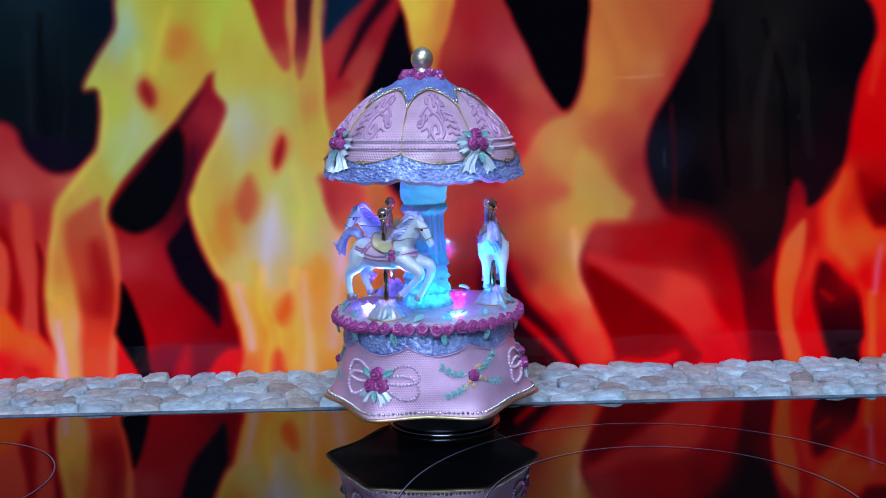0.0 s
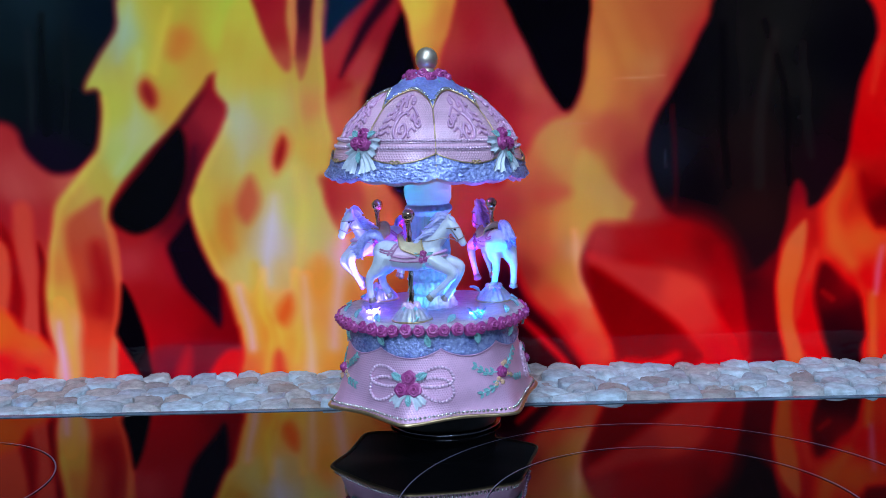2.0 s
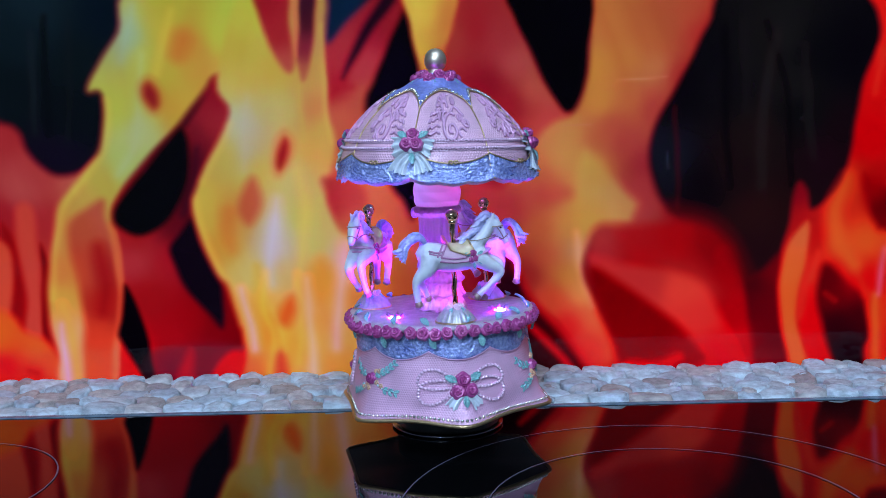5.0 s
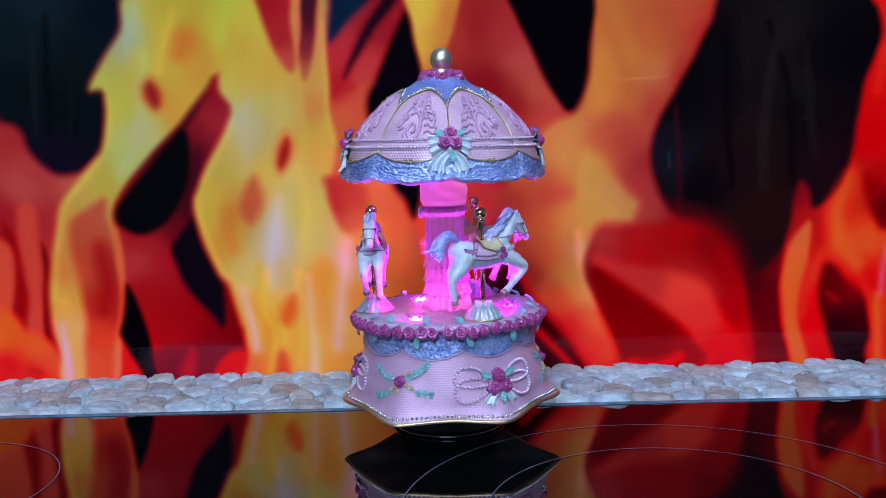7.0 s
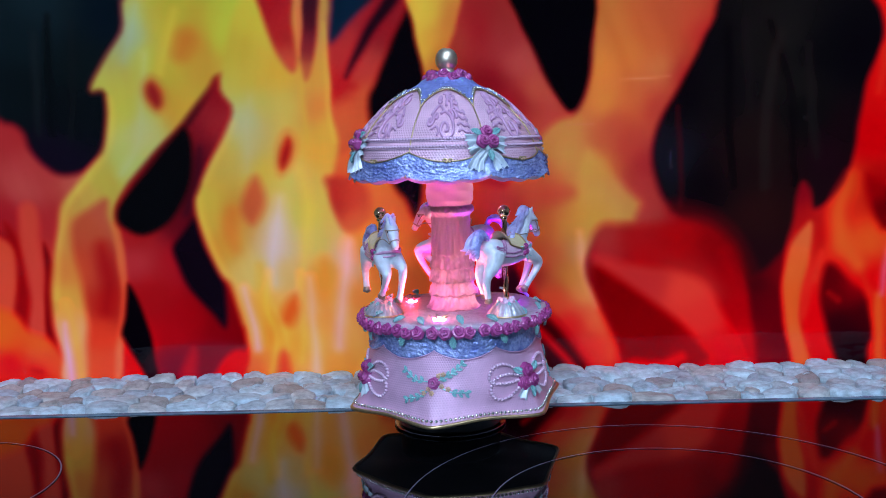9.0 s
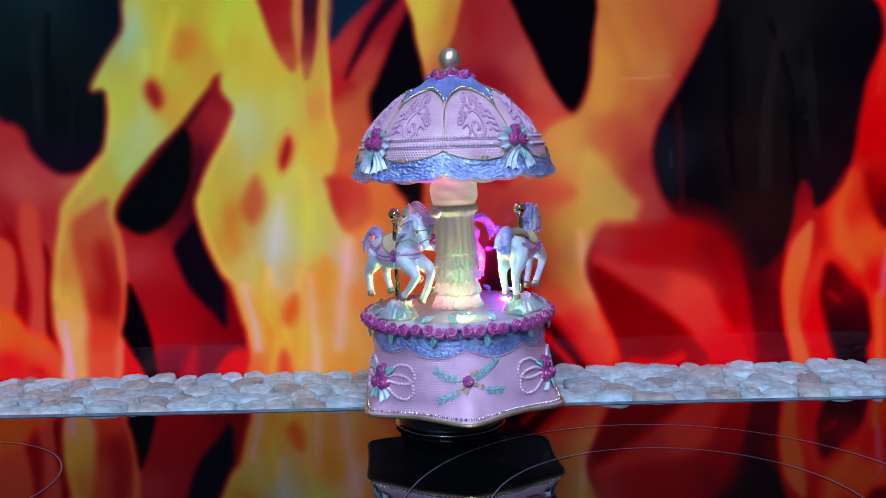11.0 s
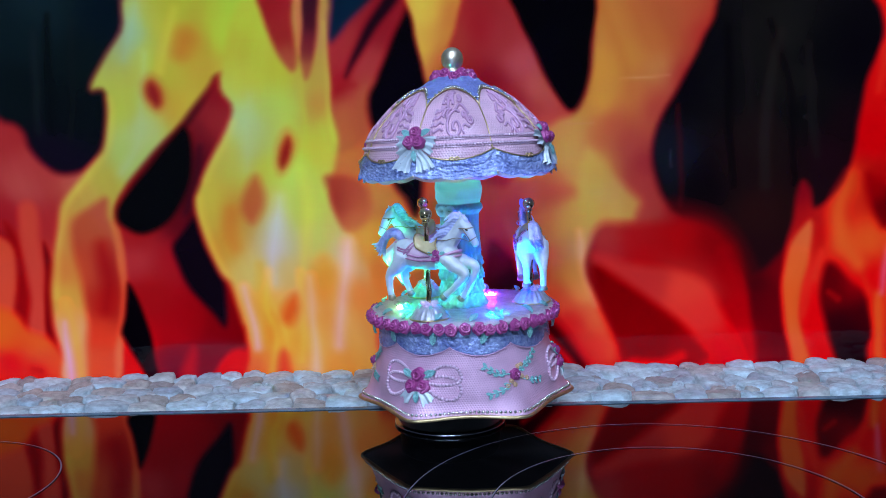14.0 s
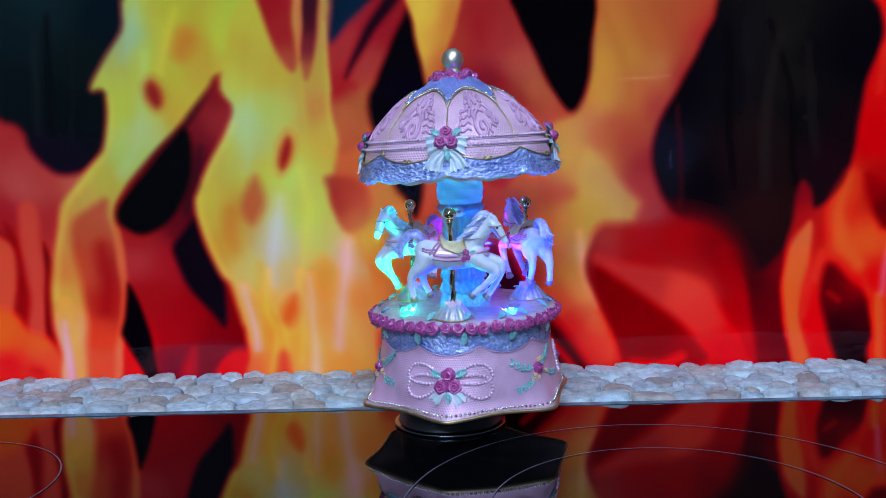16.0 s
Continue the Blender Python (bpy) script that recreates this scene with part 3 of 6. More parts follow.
# the red panel and the black notch to its side
field(4.8, 1.0, [(20.6, 196.3, 150, 28, 30), (36.4, 192.9, 156, 50, 42), (45.8, 177, 166, 72, 52), (53.6, 161.1, 172, 82, 50), (42.3, 155, 140, 24, 26), (29.6, 164.8, 120, 16, 20), (38.8, 135.9, 152, 26, 28), (54.9, 138.7, 176, 72, 46), (11, 193.4, 160, 60, 40)], [(5.2, 218.4), (41.5, 217.6), (46.1, 202), (52.3, 186.3), (61.6, 167.2), (71.1, 152.7), (75.9, 144.7), (77.4, 115.7), (61.1, 106.4), (35.1, 107), (9.4, 117.3), (-7.6, 149.7), (1.2, 181.1)])
field(3.1, 1.0, [(-4.6, 206.2, 202, 168, 62), (-8.3, 184.5, 198, 160, 58), (6.4, 202.9, 188, 110, 48), (1.1, 178, 180, 90, 44)], [(-17.5, 218.8), (11.5, 218.2), (9.8, 199.7), (5.1, 184.2), (-0.8, 165.4), (-7.2, 165.6), (-10.6, 181.4), (-14.3, 200.2)])
field(6, 1.0, [(40.8, 50.9, 48, 6, 26), (43.8, 30.8, 25, 3, 16), (60.2, 16.9, 66, 3, 8), (40.2, 3.8, 10, 2, 8), (68.4, 3.1, 58, 2, 8), (31.2, 64.4, 110, 18, 34), (53.8, 37.3, 70, 4, 14)], [(24.7, 71.2), (41, 65.9), (52.2, 44), (68.6, 25.1), (85, -0.7), (88.3, -14.4), (26.6, -12.9)])
# the orange fork
field(4.8, 1.0, [(93.7, 194.7, 182, 108, 48), (106.5, 178.8, 182, 112, 48), (122.4, 191, 178, 94, 45), (131.9, 197, 172, 82, 45), (88.9, 172.9, 186, 118, 46), (93.6, 153.8, 186, 122, 46), (125.7, 172.1, 182, 114, 56), (149.5, 193.5, 176, 40, 34), (136.9, 168.7, 165, 38, 34), (143, 199.9, 180, 78, 44), (109.7, 153.5, 182, 106, 50), (122.6, 150, 168, 58, 42), (74.3, 138.3, 178, 128, 56), (70.9, 125.5, 178, 132, 56), (100.1, 140.9, 172, 72, 46), (90.4, 134.7, 176, 88, 46)] + [(106.5, 131.2, 168, 66, 46), (116.3, 118.1, 150, 40, 38), (87.1, 118.7, 182, 138, 56), (116.3, 105.1, 166, 56, 46), (122.9, 88.6, 166, 60, 48), (132.7, 85.1, 148, 28, 32), (80.5, 99.4, 182, 142, 56), (65.9, 103, 176, 88, 45), (54.6, 106.5, 176, 80, 45), (48.2, 116.4, 182, 100, 46), (41.5, 97.1, 172, 62, 42), (60.8, 83.5, 192, 102, 46), (73.9, 83.2, 192, 136, 56), (83.7, 86.3, 188, 142, 56), (80.4, 69.9, 186, 142, 88), (73.7, 56.8, 196, 126, 52)] + [(60.7, 67, 196, 92, 46), (50.8, 57.3, 170, 40, 34), (63.7, 40.4, 212, 76, 42), (83.5, 46.6, 202, 126, 62), (90.1, 29.7, 226, 86, 46), (100, 9.1, 246, 76, 38), (86.7, 9.5, 240, 42, 30), (71.9, 25.1, 212, 30, 28), (106.7, -4.6, 250, 70, 40), (93.3, -6, 250, 30, 28)], [(87.4, 216.6), (86.7, 191.8), (84.7, 166.7), (80.8, 154.7), (74.3, 147.2), (66.2, 144.2), (56.5, 135.5), (49.9, 122.8), (36.7, 106.9), (31.6, 90.8), (42.7, 67.5), (52.2, 44), (68.6, 25.1), (86.7, -0.7), (90, -14.5), (110.7, -15), (105, 2.2), (96.7, 26.1), (88.5, 43.1), (83.6, 53.2), (83, 63.2), (86.9, 73), (94.1, 80.1), (113.1, 78.3), (136, 83.1), (125.1, 101.6), (120.1, 118), (121.7, 134), (126.5, 145.1), (136, 162.4), (145.5, 177.9), (154.9, 194.7), (167.3, 214.9)])
field(6.4, 0.75, [(90.3, 112.2, 180, 138, 58), (95.2, 104, 182, 150, 76), (106.6, 94.9, 184, 152, 74), (87, 92.7, 182, 138, 56), (111.4, 95.4, 184, 140, 58)], [(83.2, 127.8), (93.6, 118.6), (106.5, 105.3), (114, 98), (114.4, 94.7), (111.8, 89.5), (109.2, 85.3), (100, 85.6), (90.2, 83.8), (83.7, 81.7), (79.8, 92.2), (79.3, 112.4)])
tongue((206, 18, 22), 5, 0.8, [(43.6, 60.8, 1), (54.8, 39.6, 1.3), (70.2, 22.4, 1.7), (86.7, -0.7, 2), (90.6, -14.5, 2)])
tongue((222, 14, 24), 4, 1.0, [(44.5, 32.1, 0.7), (56.9, 20.4, 1.3), (71.7, 4.7, 1.3), (77.3, -4.6, 1)])
tongue((214, 160, 110), 5, 0.7, [(78.5, 79.8, 1), (79.7, 66.6, 1.3), (82.3, 53.3, 1), (88.5, 36.4, 0.7)])
tongue((182, 62, 44), 7, 0.5, [(74, 102.8, 3.3), (61, 101.5, 4.6)])
field(3.4, 1.0, [(41.9, 217.6, 4, 3, 8)], [(41.9, 217.6), (44.5, 202), (52.3, 186.3), (61.6, 167.2), (69.5, 153.1), (74.3, 149.8), (79.5, 155.4), (83.4, 165.1), (85.1, 185.6), (86.8, 216.6)])
# next stroke: pale streak of a reflection on the glass, painted in
tongue((196, 146, 110), 0.7, 0.5, [(101.7, 166.3, 0.3), (116.1, 166.9, 0.5), (130.5, 167.9, 0.3)])
tongue((180, 112, 76), 0.7, 0.45, [(69.5, 142.3, 0.3), (87.2, 142.2, 0.4)])
# the red heart on the other side
field(7.5, 1.0, [(92.3, 77.5, 166, 52, 42), (111.9, 77.1, 162, 22, 22), (138.1, 73.2, 164, 11, 13), (157.8, 72.7, 132, 7, 11), (167.8, 62.5, 112, 6, 12), (92.3, 64.3, 166, 42, 38), (115.3, 63.8, 168, 14, 16), (98.8, 50.9, 120, 4, 10), (121.9, 43.7, 125, 3, 9), (115.4, 23.7, 112, 2, 8), (138.6, 19.8, 112, 2, 8), (148.3, 43, 196, 50, 38), (131.7, 50.1, 180, 45, 36), (164.6, 56, 166, 6, 12), (168.2, 29.2, 172, 4, 12), (165.2, 9, 242, 6, 18)] + [(175.2, 8.7, 186, 5, 14), (112.1, 3.5, 190, 10, 18), (132, 6.4, 150, 8, 18)], [(85.8, 74.4), (92.3, 84.1), (105.4, 83.8), (131.5, 85.1), (138, 87), (154.4, 83.3), (164.3, 76.5), (173.6, 65.7), (177.2, 49), (180.8, 28.9), (184.5, 8.5), (188.3, -15.5), (105.5, -13.5), (100.5, 10.5), (88.9, 41.1), (84.1, 57.9)])
field(5.6, 1.0, [(98.8, 44.2, 118, 3, 7), (122, 23.5, 124, 3, 8), (145.3, 9.4, 150, 4, 10)], [(87.4, 59.8), (112, 49.6), (138.5, 29.9), (159.2, 11.8), (152, 2.5), (132.1, -0.4), (105.5, 1.9), (98.8, 20.7), (90.6, 41.1)])
field(6, 1.0, [(118.6, 50.4, 184, 44, 36), (141.6, 46.5, 216, 64, 44), (151.7, 29.6, 220, 50, 38), (163.5, 10.7, 246, 18, 22)], [(87.1, 65.8), (105.4, 61.4), (128.4, 57.5), (147.5, 50.7), (158.9, 36.1), (169.1, 15.6), (176, -3.2), (161.3, 1.6), (139.8, 24.4), (115.3, 43.2), (95.6, 56.9)])
tongue((255, 4, 20), 6, 0.8, [(159.2, 12.5, 2), (167, 2.1, 4), (168.8, -8.1, 4.6)])
tongue((232, 16, 20), 6, 1.0, [(109.4, 1.8, 1), (125.4, -0.3, 2), (138, 5.5, 1)])
tongue((172, 8, 14), 7, 0.6, [(162.8, 66, 2), (167.3, 49.3, 2.6), (170.9, 29.1, 2.6)])
field(5.6, 1.0, [(181.1, 48.9, 60, 6, 12), (187.5, 58.8, 82, 6, 14), (178.1, 35.6, 82, 4, 12), (188, 35.4, 96, 4, 12), (181.7, 15.3, 112, 4, 12), (195, 15, 92, 4, 12), (186.9, 1.6, 122, 6, 16), (193.5, 55.3, 124, 8, 14)], [(173.6, 65.7), (184.3, 56.2), (198.5, 69.1), (200.1, 55.1), (198.4, 41.9), (201.5, 21.6), (206.9, 1.2), (209, -16), (184.9, -15.4), (181.1, 15.4), (176, 42.4)])
# the wide black sky between the fork and the far flames
field(4.8, 1.0, [(137.4, 163.6, 8, 5, 12), (131.3, 119, 20, 20, 32), (153.3, 179, 10, 8, 14), (163.1, 163, 14, 11, 16), (182.1, 178.4, 20, 16, 18), (194.6, 190.7, 24, 20, 22), (201.6, 162.2, 22, 18, 20), (182.9, 130.7, 28, 16, 18), (180.4, 88.6, 38, 14, 16), (170.2, 114.9, 26, 12, 16), (208.4, 146.1, 12, 10, 14), (217.3, 177.6, 10, 8, 14), (233.3, 177.3, 8, 5, 14), (231.3, 136, 22, 8, 16), (225.3, 120.1, 28, 8, 18), (150.9, 105.6, 12, 5, 12)] + [(177.6, 65.6, 32, 10, 16)], [(166.8, 216.1), (153.7, 196.2), (144.3, 179.2), (134.3, 158.9), (126.3, 143.2), (121.5, 130.5), (122.2, 119.2), (126.5, 106.1), (134.7, 91.9), (151.1, 88), (160.9, 81.8), (169.2, 73.1), (173, 62.4), (177.8, 52.3), (184.3, 55.5), (190.8, 62), (197.8, 68.5), (202.5, 81.5), (203.8, 94.6), (206.8, 105), (211.8, 102.6), (215.4, 89.4), (221.8, 94.2), (229.6, 103.8), (235.9, 113.4), (239.3, 129.4), (241.1, 151.8), (247, 170.7), (251.5, 189.4), (247.5, 202), (243.9, 214.5)])
tongue((4, 3, 8), 2.6, 0.6, [(163.6, 194.5, 2), (164, 147.1, 2.3), (167.1, 105.2, 2)])
tongue((3, 2, 8), 2.6, 0.55, [(186.5, 197.1, 1.7), (198.5, 159.1, 1.7), (202.3, 104.4, 1.7)])
tongue((40, 32, 32), 2.6, 0.45, [(193, 190.7, 2.3), (185.8, 153, 3), (185, 104.8, 3.3)])
tongue((34, 28, 30), 2.6, 0.45, [(209.1, 184.1, 1.7), (211.8, 139.7, 2.6), (215.5, 120.3, 2)])
tongue((26, 20, 24), 2.6, 0.5, [(173.8, 197.4, 1.7), (175.6, 146.9, 2)])
tongue((70, 12, 18), 2.6, 0.7, [(135.3, 151, 0.5), (136.4, 125.3, 0.7), (137.3, 92.9, 0.5)])
tongue((70, 80, 92), 0.8, 0.6, [(130.6, 125.5, 0.3), (131.3, 115.8, 0.5)])
tongue((70, 80, 92), 0.8, 0.6, [(206.9, 143, 0.3), (208.2, 142.3, 0.3)])
tongue((70, 80, 92), 0.8, 0.6, [(231.6, 103.7, 0.3), (233.6, 102.7, 0.3)])
tongue((70, 80, 92), 0.8, 0.6, [(239.2, 110.1, 0.3), (240.5, 111.3, 0.3)])
tongue((96, 8, 12), 11, 0.8, [(133.1, 92.3, 1.3), (152.7, 86.6, 1.7), (166.9, 74.1, 2), (175.1, 55.7, 2)])
# the far red flames
field(3.6, 1.0, [(207, 97.8, 122, 8, 24), (209.8, 87.9, 172, 20, 20), (217.4, 48.1, 216, 40, 28), (216.2, 28, 200, 14, 18), (220, 74.5, 192, 12, 16), (216.4, 87.8, 200, 26, 22), (226.2, 87.5, 222, 42, 25), (229.9, 71, 240, 82, 34), (235.5, 103.6, 240, 70, 30), (233.6, 57.7, 216, 22, 20), (243, 70.7, 248, 90, 34), (247.1, 47.4, 216, 10, 14), (254.2, 30.5, 250, 52, 24), (255, 6.8, 255, 30, 18), (244.4, 129.3, 216, 6, 12), (248.2, 161.1, 220, 16, 15)] + [(252.1, 189.4, 236, 32, 22), (248.5, 103.3, 170, 4, 10)], [(205.6, -15.9), (205.9, 1.2), (199.9, 18.3), (196.2, 38.6), (196.9, 51.9), (198.8, 68.4), (201.8, 81.5), (203.7, 97.9), (206.8, 105.9), (211.2, 100.9), (213.7, 90.4), (222.7, 95.1), (232.2, 106.3), (236.5, 123.1), (239.1, 145.4), (243.3, 164.4), (250.9, 186.3), (248.5, 202), (244.9, 214.4), (283, 213.6), (292.7, -18)])
tongue((245, 90, 36), 8, 0.9, [(235.3, 109.5, 1.7), (228, 90.8, 4.6), (230.5, 72.6, 5.6), (240.8, 57.5, 4.6)])
field(3.6, 1.0, [(208.5, 74.8, 210, 95, 48), (204, 58.4, 226, 92, 40), (201.1, 38.4, 246, 84, 34), (208.4, 7.9, 255, 88, 40)], [(211.6, 83.6), (213.8, 74.7), (212.4, 61.5), (208.2, 45), (207, 28.2), (212.3, 11.2), (219.7, -16.2), (208, -15.9), (200.2, 18.3), (196.8, 38.5), (197.5, 55.2), (202, 71.7)])
tongue((222, 52, 32), 4, 1.0, [(219.6, 64.6, 1), (216, 51.4, 2.6), (211.1, 34.9, 2.6), (209, 27.5, 1.7)])
field(5.6, 1.0, [(214.8, 46.5, 228, 12, 16)], [(214.8, 46.5), (218.2, 28), (225.1, 7.5), (232.4, -16.5), (220.7, -16.3), (212.3, 14.6), (210.3, 26.5)])
field(5.6, 1.0, [(227.5, 41.2, 96, 5, 10), (237.2, 47.6, 152, 5, 12), (229.7, 21, 42, 3, 10), (238.3, 10.6, 22, 3, 12), (244.5, 24, 62, 3, 10), (225.6, 47.9, 82, 4, 10), (238.8, -6.4, 20, 2, 10)], [(220.5, 56.3), (227, 58.5), (237.2, 47.6), (245.6, 40.7), (249, 27.2), (251.4, 14.4), (248.7, 7), (249.8, -17), (234.7, -16.6), (227.5, 4.1), (222, 21.1), (217.6, 38.1)])
tongue((200, 20, 16), 3, 0.6, [(223.5, 41.3, 0.7), (229.2, 36.8, 1)])
field(5.6, 1.0, [(248.6, 100.1, 166, 4, 10), (255.5, 90.1, 88, 3, 8), (254.1, 82, 122, 4, 10)], [(244.1, 110.6), (250, 107.2), (257.6, 103.8), (274.7, 99.5), (275.5, 79.8), (255.9, 77.7), (250.9, 81.7), (245.6, 93.6)])
tongue((255, 82, 32), 5, 1.0, [(252.6, 38.9, 2.3), (253.5, 13.6, 2.6), (256.3, -10.3, 3)])
tongue((252, 96, 112), 5, 0.9, [(257.3, 67.1, 1), (255.9, 50.5, 1.7), (254.6, 39.9, 1)])
tongue((232, 62, 36), 6, 0.8, [(253.1, 180, 2), (249.4, 156.4, 1.3)])
tongue((240, 70, 32), 5, 0.5, [(241.9, 54.2, 1.3), (247.3, 40.7, 1.7)])


def splashback():
    """The glass panel with its printed flames; the print is a colour laid on the sheet."""
    mesh = bpy.data.meshes.new("splashback")
    verts = np.stack([GX / 1000, np.zeros_like(GX), GZ / 1000], -1).reshape(-1, 3)
    i = (np.arange(NZ - 1)[:, None] * NX + np.arange(NX - 1)[None]).reshape(-1)
    quads = np.stack([i, i + 1, i + NX + 1, i + NX], -1)
    mesh.vertices.add(len(verts))
    mesh.vertices.foreach_set("co", verts.reshape(-1))
    mesh.loops.add(quads.size)
    mesh.loops.foreach_set("vertex_index", quads.reshape(-1))
    mesh.polygons.add(len(quads))
    mesh.polygons.foreach_set("loop_start", np.arange(0, quads.size, 4))
    mesh.update()
    mesh.validate()
    # the print is a soft photograph: a slight blur runs its inks together
    kernel = np.exp(-0.5 * (np.arange(-5, 6) / 0.6) ** 2)
    kernel /= kernel.sum()
    ink = np.pad(PRINT, ((5, 5), (5, 5), (0, 0)), mode="edge")
    ink = sum(w * ink[k:k + NZ] for k, w in enumerate(kernel))
    ink = sum(w * ink[:, k:k + NX] for k, w in enumerate(kernel))
    # printed inks are deep: the colours stand well apart from grey
    grey = ink @ np.array([0.3, 0.55, 0.15])
    glow = 1.0 + 0.12 * np.clip((grey - 80) / 70, 0, 1)
    ink = np.clip((grey[..., None] * 1.02 + (ink - grey[..., None]) * np.array([1.15, 1.16, 1.14])) * glow[..., None], 0, 255)
    ink[..., 2] *= 0.55 + 0.45 * np.clip(grey / 55, 0, 1)
    # wisps: fine streaks that drift upwards with the flames
    drift = GX + 12 * np.sin(GZ / 41.0 + GX / 70.0) + 5 * np.sin(GZ / 19.0 + GX / 45.0)
    wisp = np.array([noise.noise((a / 17.0, b / 70.0, 0.0)) + 0.3 * noise.noise((a / 7.0, b / 60.0, 7.0)) for a, b in zip(drift.flat, GZ.flat)]).reshape(GX.shape)
    # inks lifted towards the foot, making up in colour for weaker light there
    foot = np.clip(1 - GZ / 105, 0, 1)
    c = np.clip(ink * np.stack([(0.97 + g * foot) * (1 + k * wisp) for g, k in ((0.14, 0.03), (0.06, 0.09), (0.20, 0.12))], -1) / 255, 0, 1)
    c = np.where(c <= 0.04045, c / 12.92, ((c + 0.055) / 1.055) ** 2.4)
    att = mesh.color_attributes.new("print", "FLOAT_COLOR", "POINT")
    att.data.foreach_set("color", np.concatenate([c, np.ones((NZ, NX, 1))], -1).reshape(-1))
    mat, nt, bsdf = nodes_of("flame_print_glass")
    a = nt.nodes.new("ShaderNodeAttribute")
    a.attribute_name = "print"
    gain = nt.nodes.new("ShaderNodeMix")
    gain.data_type, gain.blend_type = "RGBA", "MULTIPLY"
    gain.inputs["Factor"].default_value = 1.0
    gain.inputs["B"].default_value = (1.0, 0.97, 1.0, 1)
    link(nt, a.outputs["Color"], gain.inputs["A"])
    link(nt, gain.outputs["Result"], bsdf.inputs["Base Color"])
    set_in(bsdf, Roughness=0.6, Coat_Weight=0.35, Coat_Roughness=0.03)
    bsdf.inputs["Specular IOR Level"].default_value = 0.0
    mesh.materials.append(mat)
    ob = new("splashback", mesh)
    ob.location = (0, PANEL_Y, 0)
    tagged(ob, "glossy glass splashback printed with orange and red flames", "splashback", kind="structure")


splashback()

WALL = surface("painted_wall", (0.11, 0.12, 0.13), 0.7, 0, 0.06, 6, 0.1, 80)
COUNTER = surface("dark_worktop", (0.10, 0.10, 0.11), 0.4, 0, 0.2, 60, 0.1, 300)


def hob_glass():
    mat, nt, bsdf = nodes_of("black_hob_glass")
    N = nt.nodes.new
    bsdf.inputs["Base Color"].default_value = (0.002, 0.002, 0.0025, 1)
    n, coord, rng = N("ShaderNodeTexNoise"), N("ShaderNodeTexCoord"), N("ShaderNodeMapRange")
    set_in(n, Scale=14.0, Detail=6.0)
    set_in(rng, To_Min=0.008, To_Max=0.03)
    link(nt, coord.outputs["Object"], n.inputs["Vector"])
    link(nt, n.outputs["Fac"], rng.inputs[0])
    link(nt, rng.outputs[0], bsdf.inputs["Roughness"])
    set_in(bsdf, IOR=1.84)
    return mat


HOB = hob_glass()
RING = surface("pale_ring_print", (0.09, 0.085, 0.13), 0.35, 0, 0.1, 60)
EDGE = surface("ground_glass_edge", (0.12, 0.17, 0.22), 0.25, 0.0, 0.2, 200)


def hob():
    top = tagged(new("hob"), "black glass ceramic hob with thin pale cooking rings", "hob", kind="structure")
    bm = bmesh.new()
    box(bm, -0.42, 0.48, 0.02, EDGE_Y - 0.003, -0.006, 0.0)
    part("glass_plate", bm, HOB, top, smooth=False)
    bm = bmesh.new()
    box(bm, -0.42, 0.48, EDGE_Y - 0.0028, EDGE_Y, -0.006, 0.0006)
    part("edge_strip", bm, EDGE, top, "bluish ground edge of the glass", smooth=False)
    for cx, cy, r in ((0.0869, 0.3645, 0.1062), (0.0869, 0.3645, 0.0722), (-0.2235, 0.4095, 0.0575)):
        bm = bmesh.new()
        grid(bm, 160, 1, lambda u, v: (cx + (r + (v - 0.5) * 0.0006) * math.cos(u * 2 * math.pi), cy + (r + (v - 0.5) * 0.0006) * math.sin(u * 2 * math.pi), 0.0003), True)
        part("cooking_ring", bm, RING, top, "thin pale printed ring")


hob()


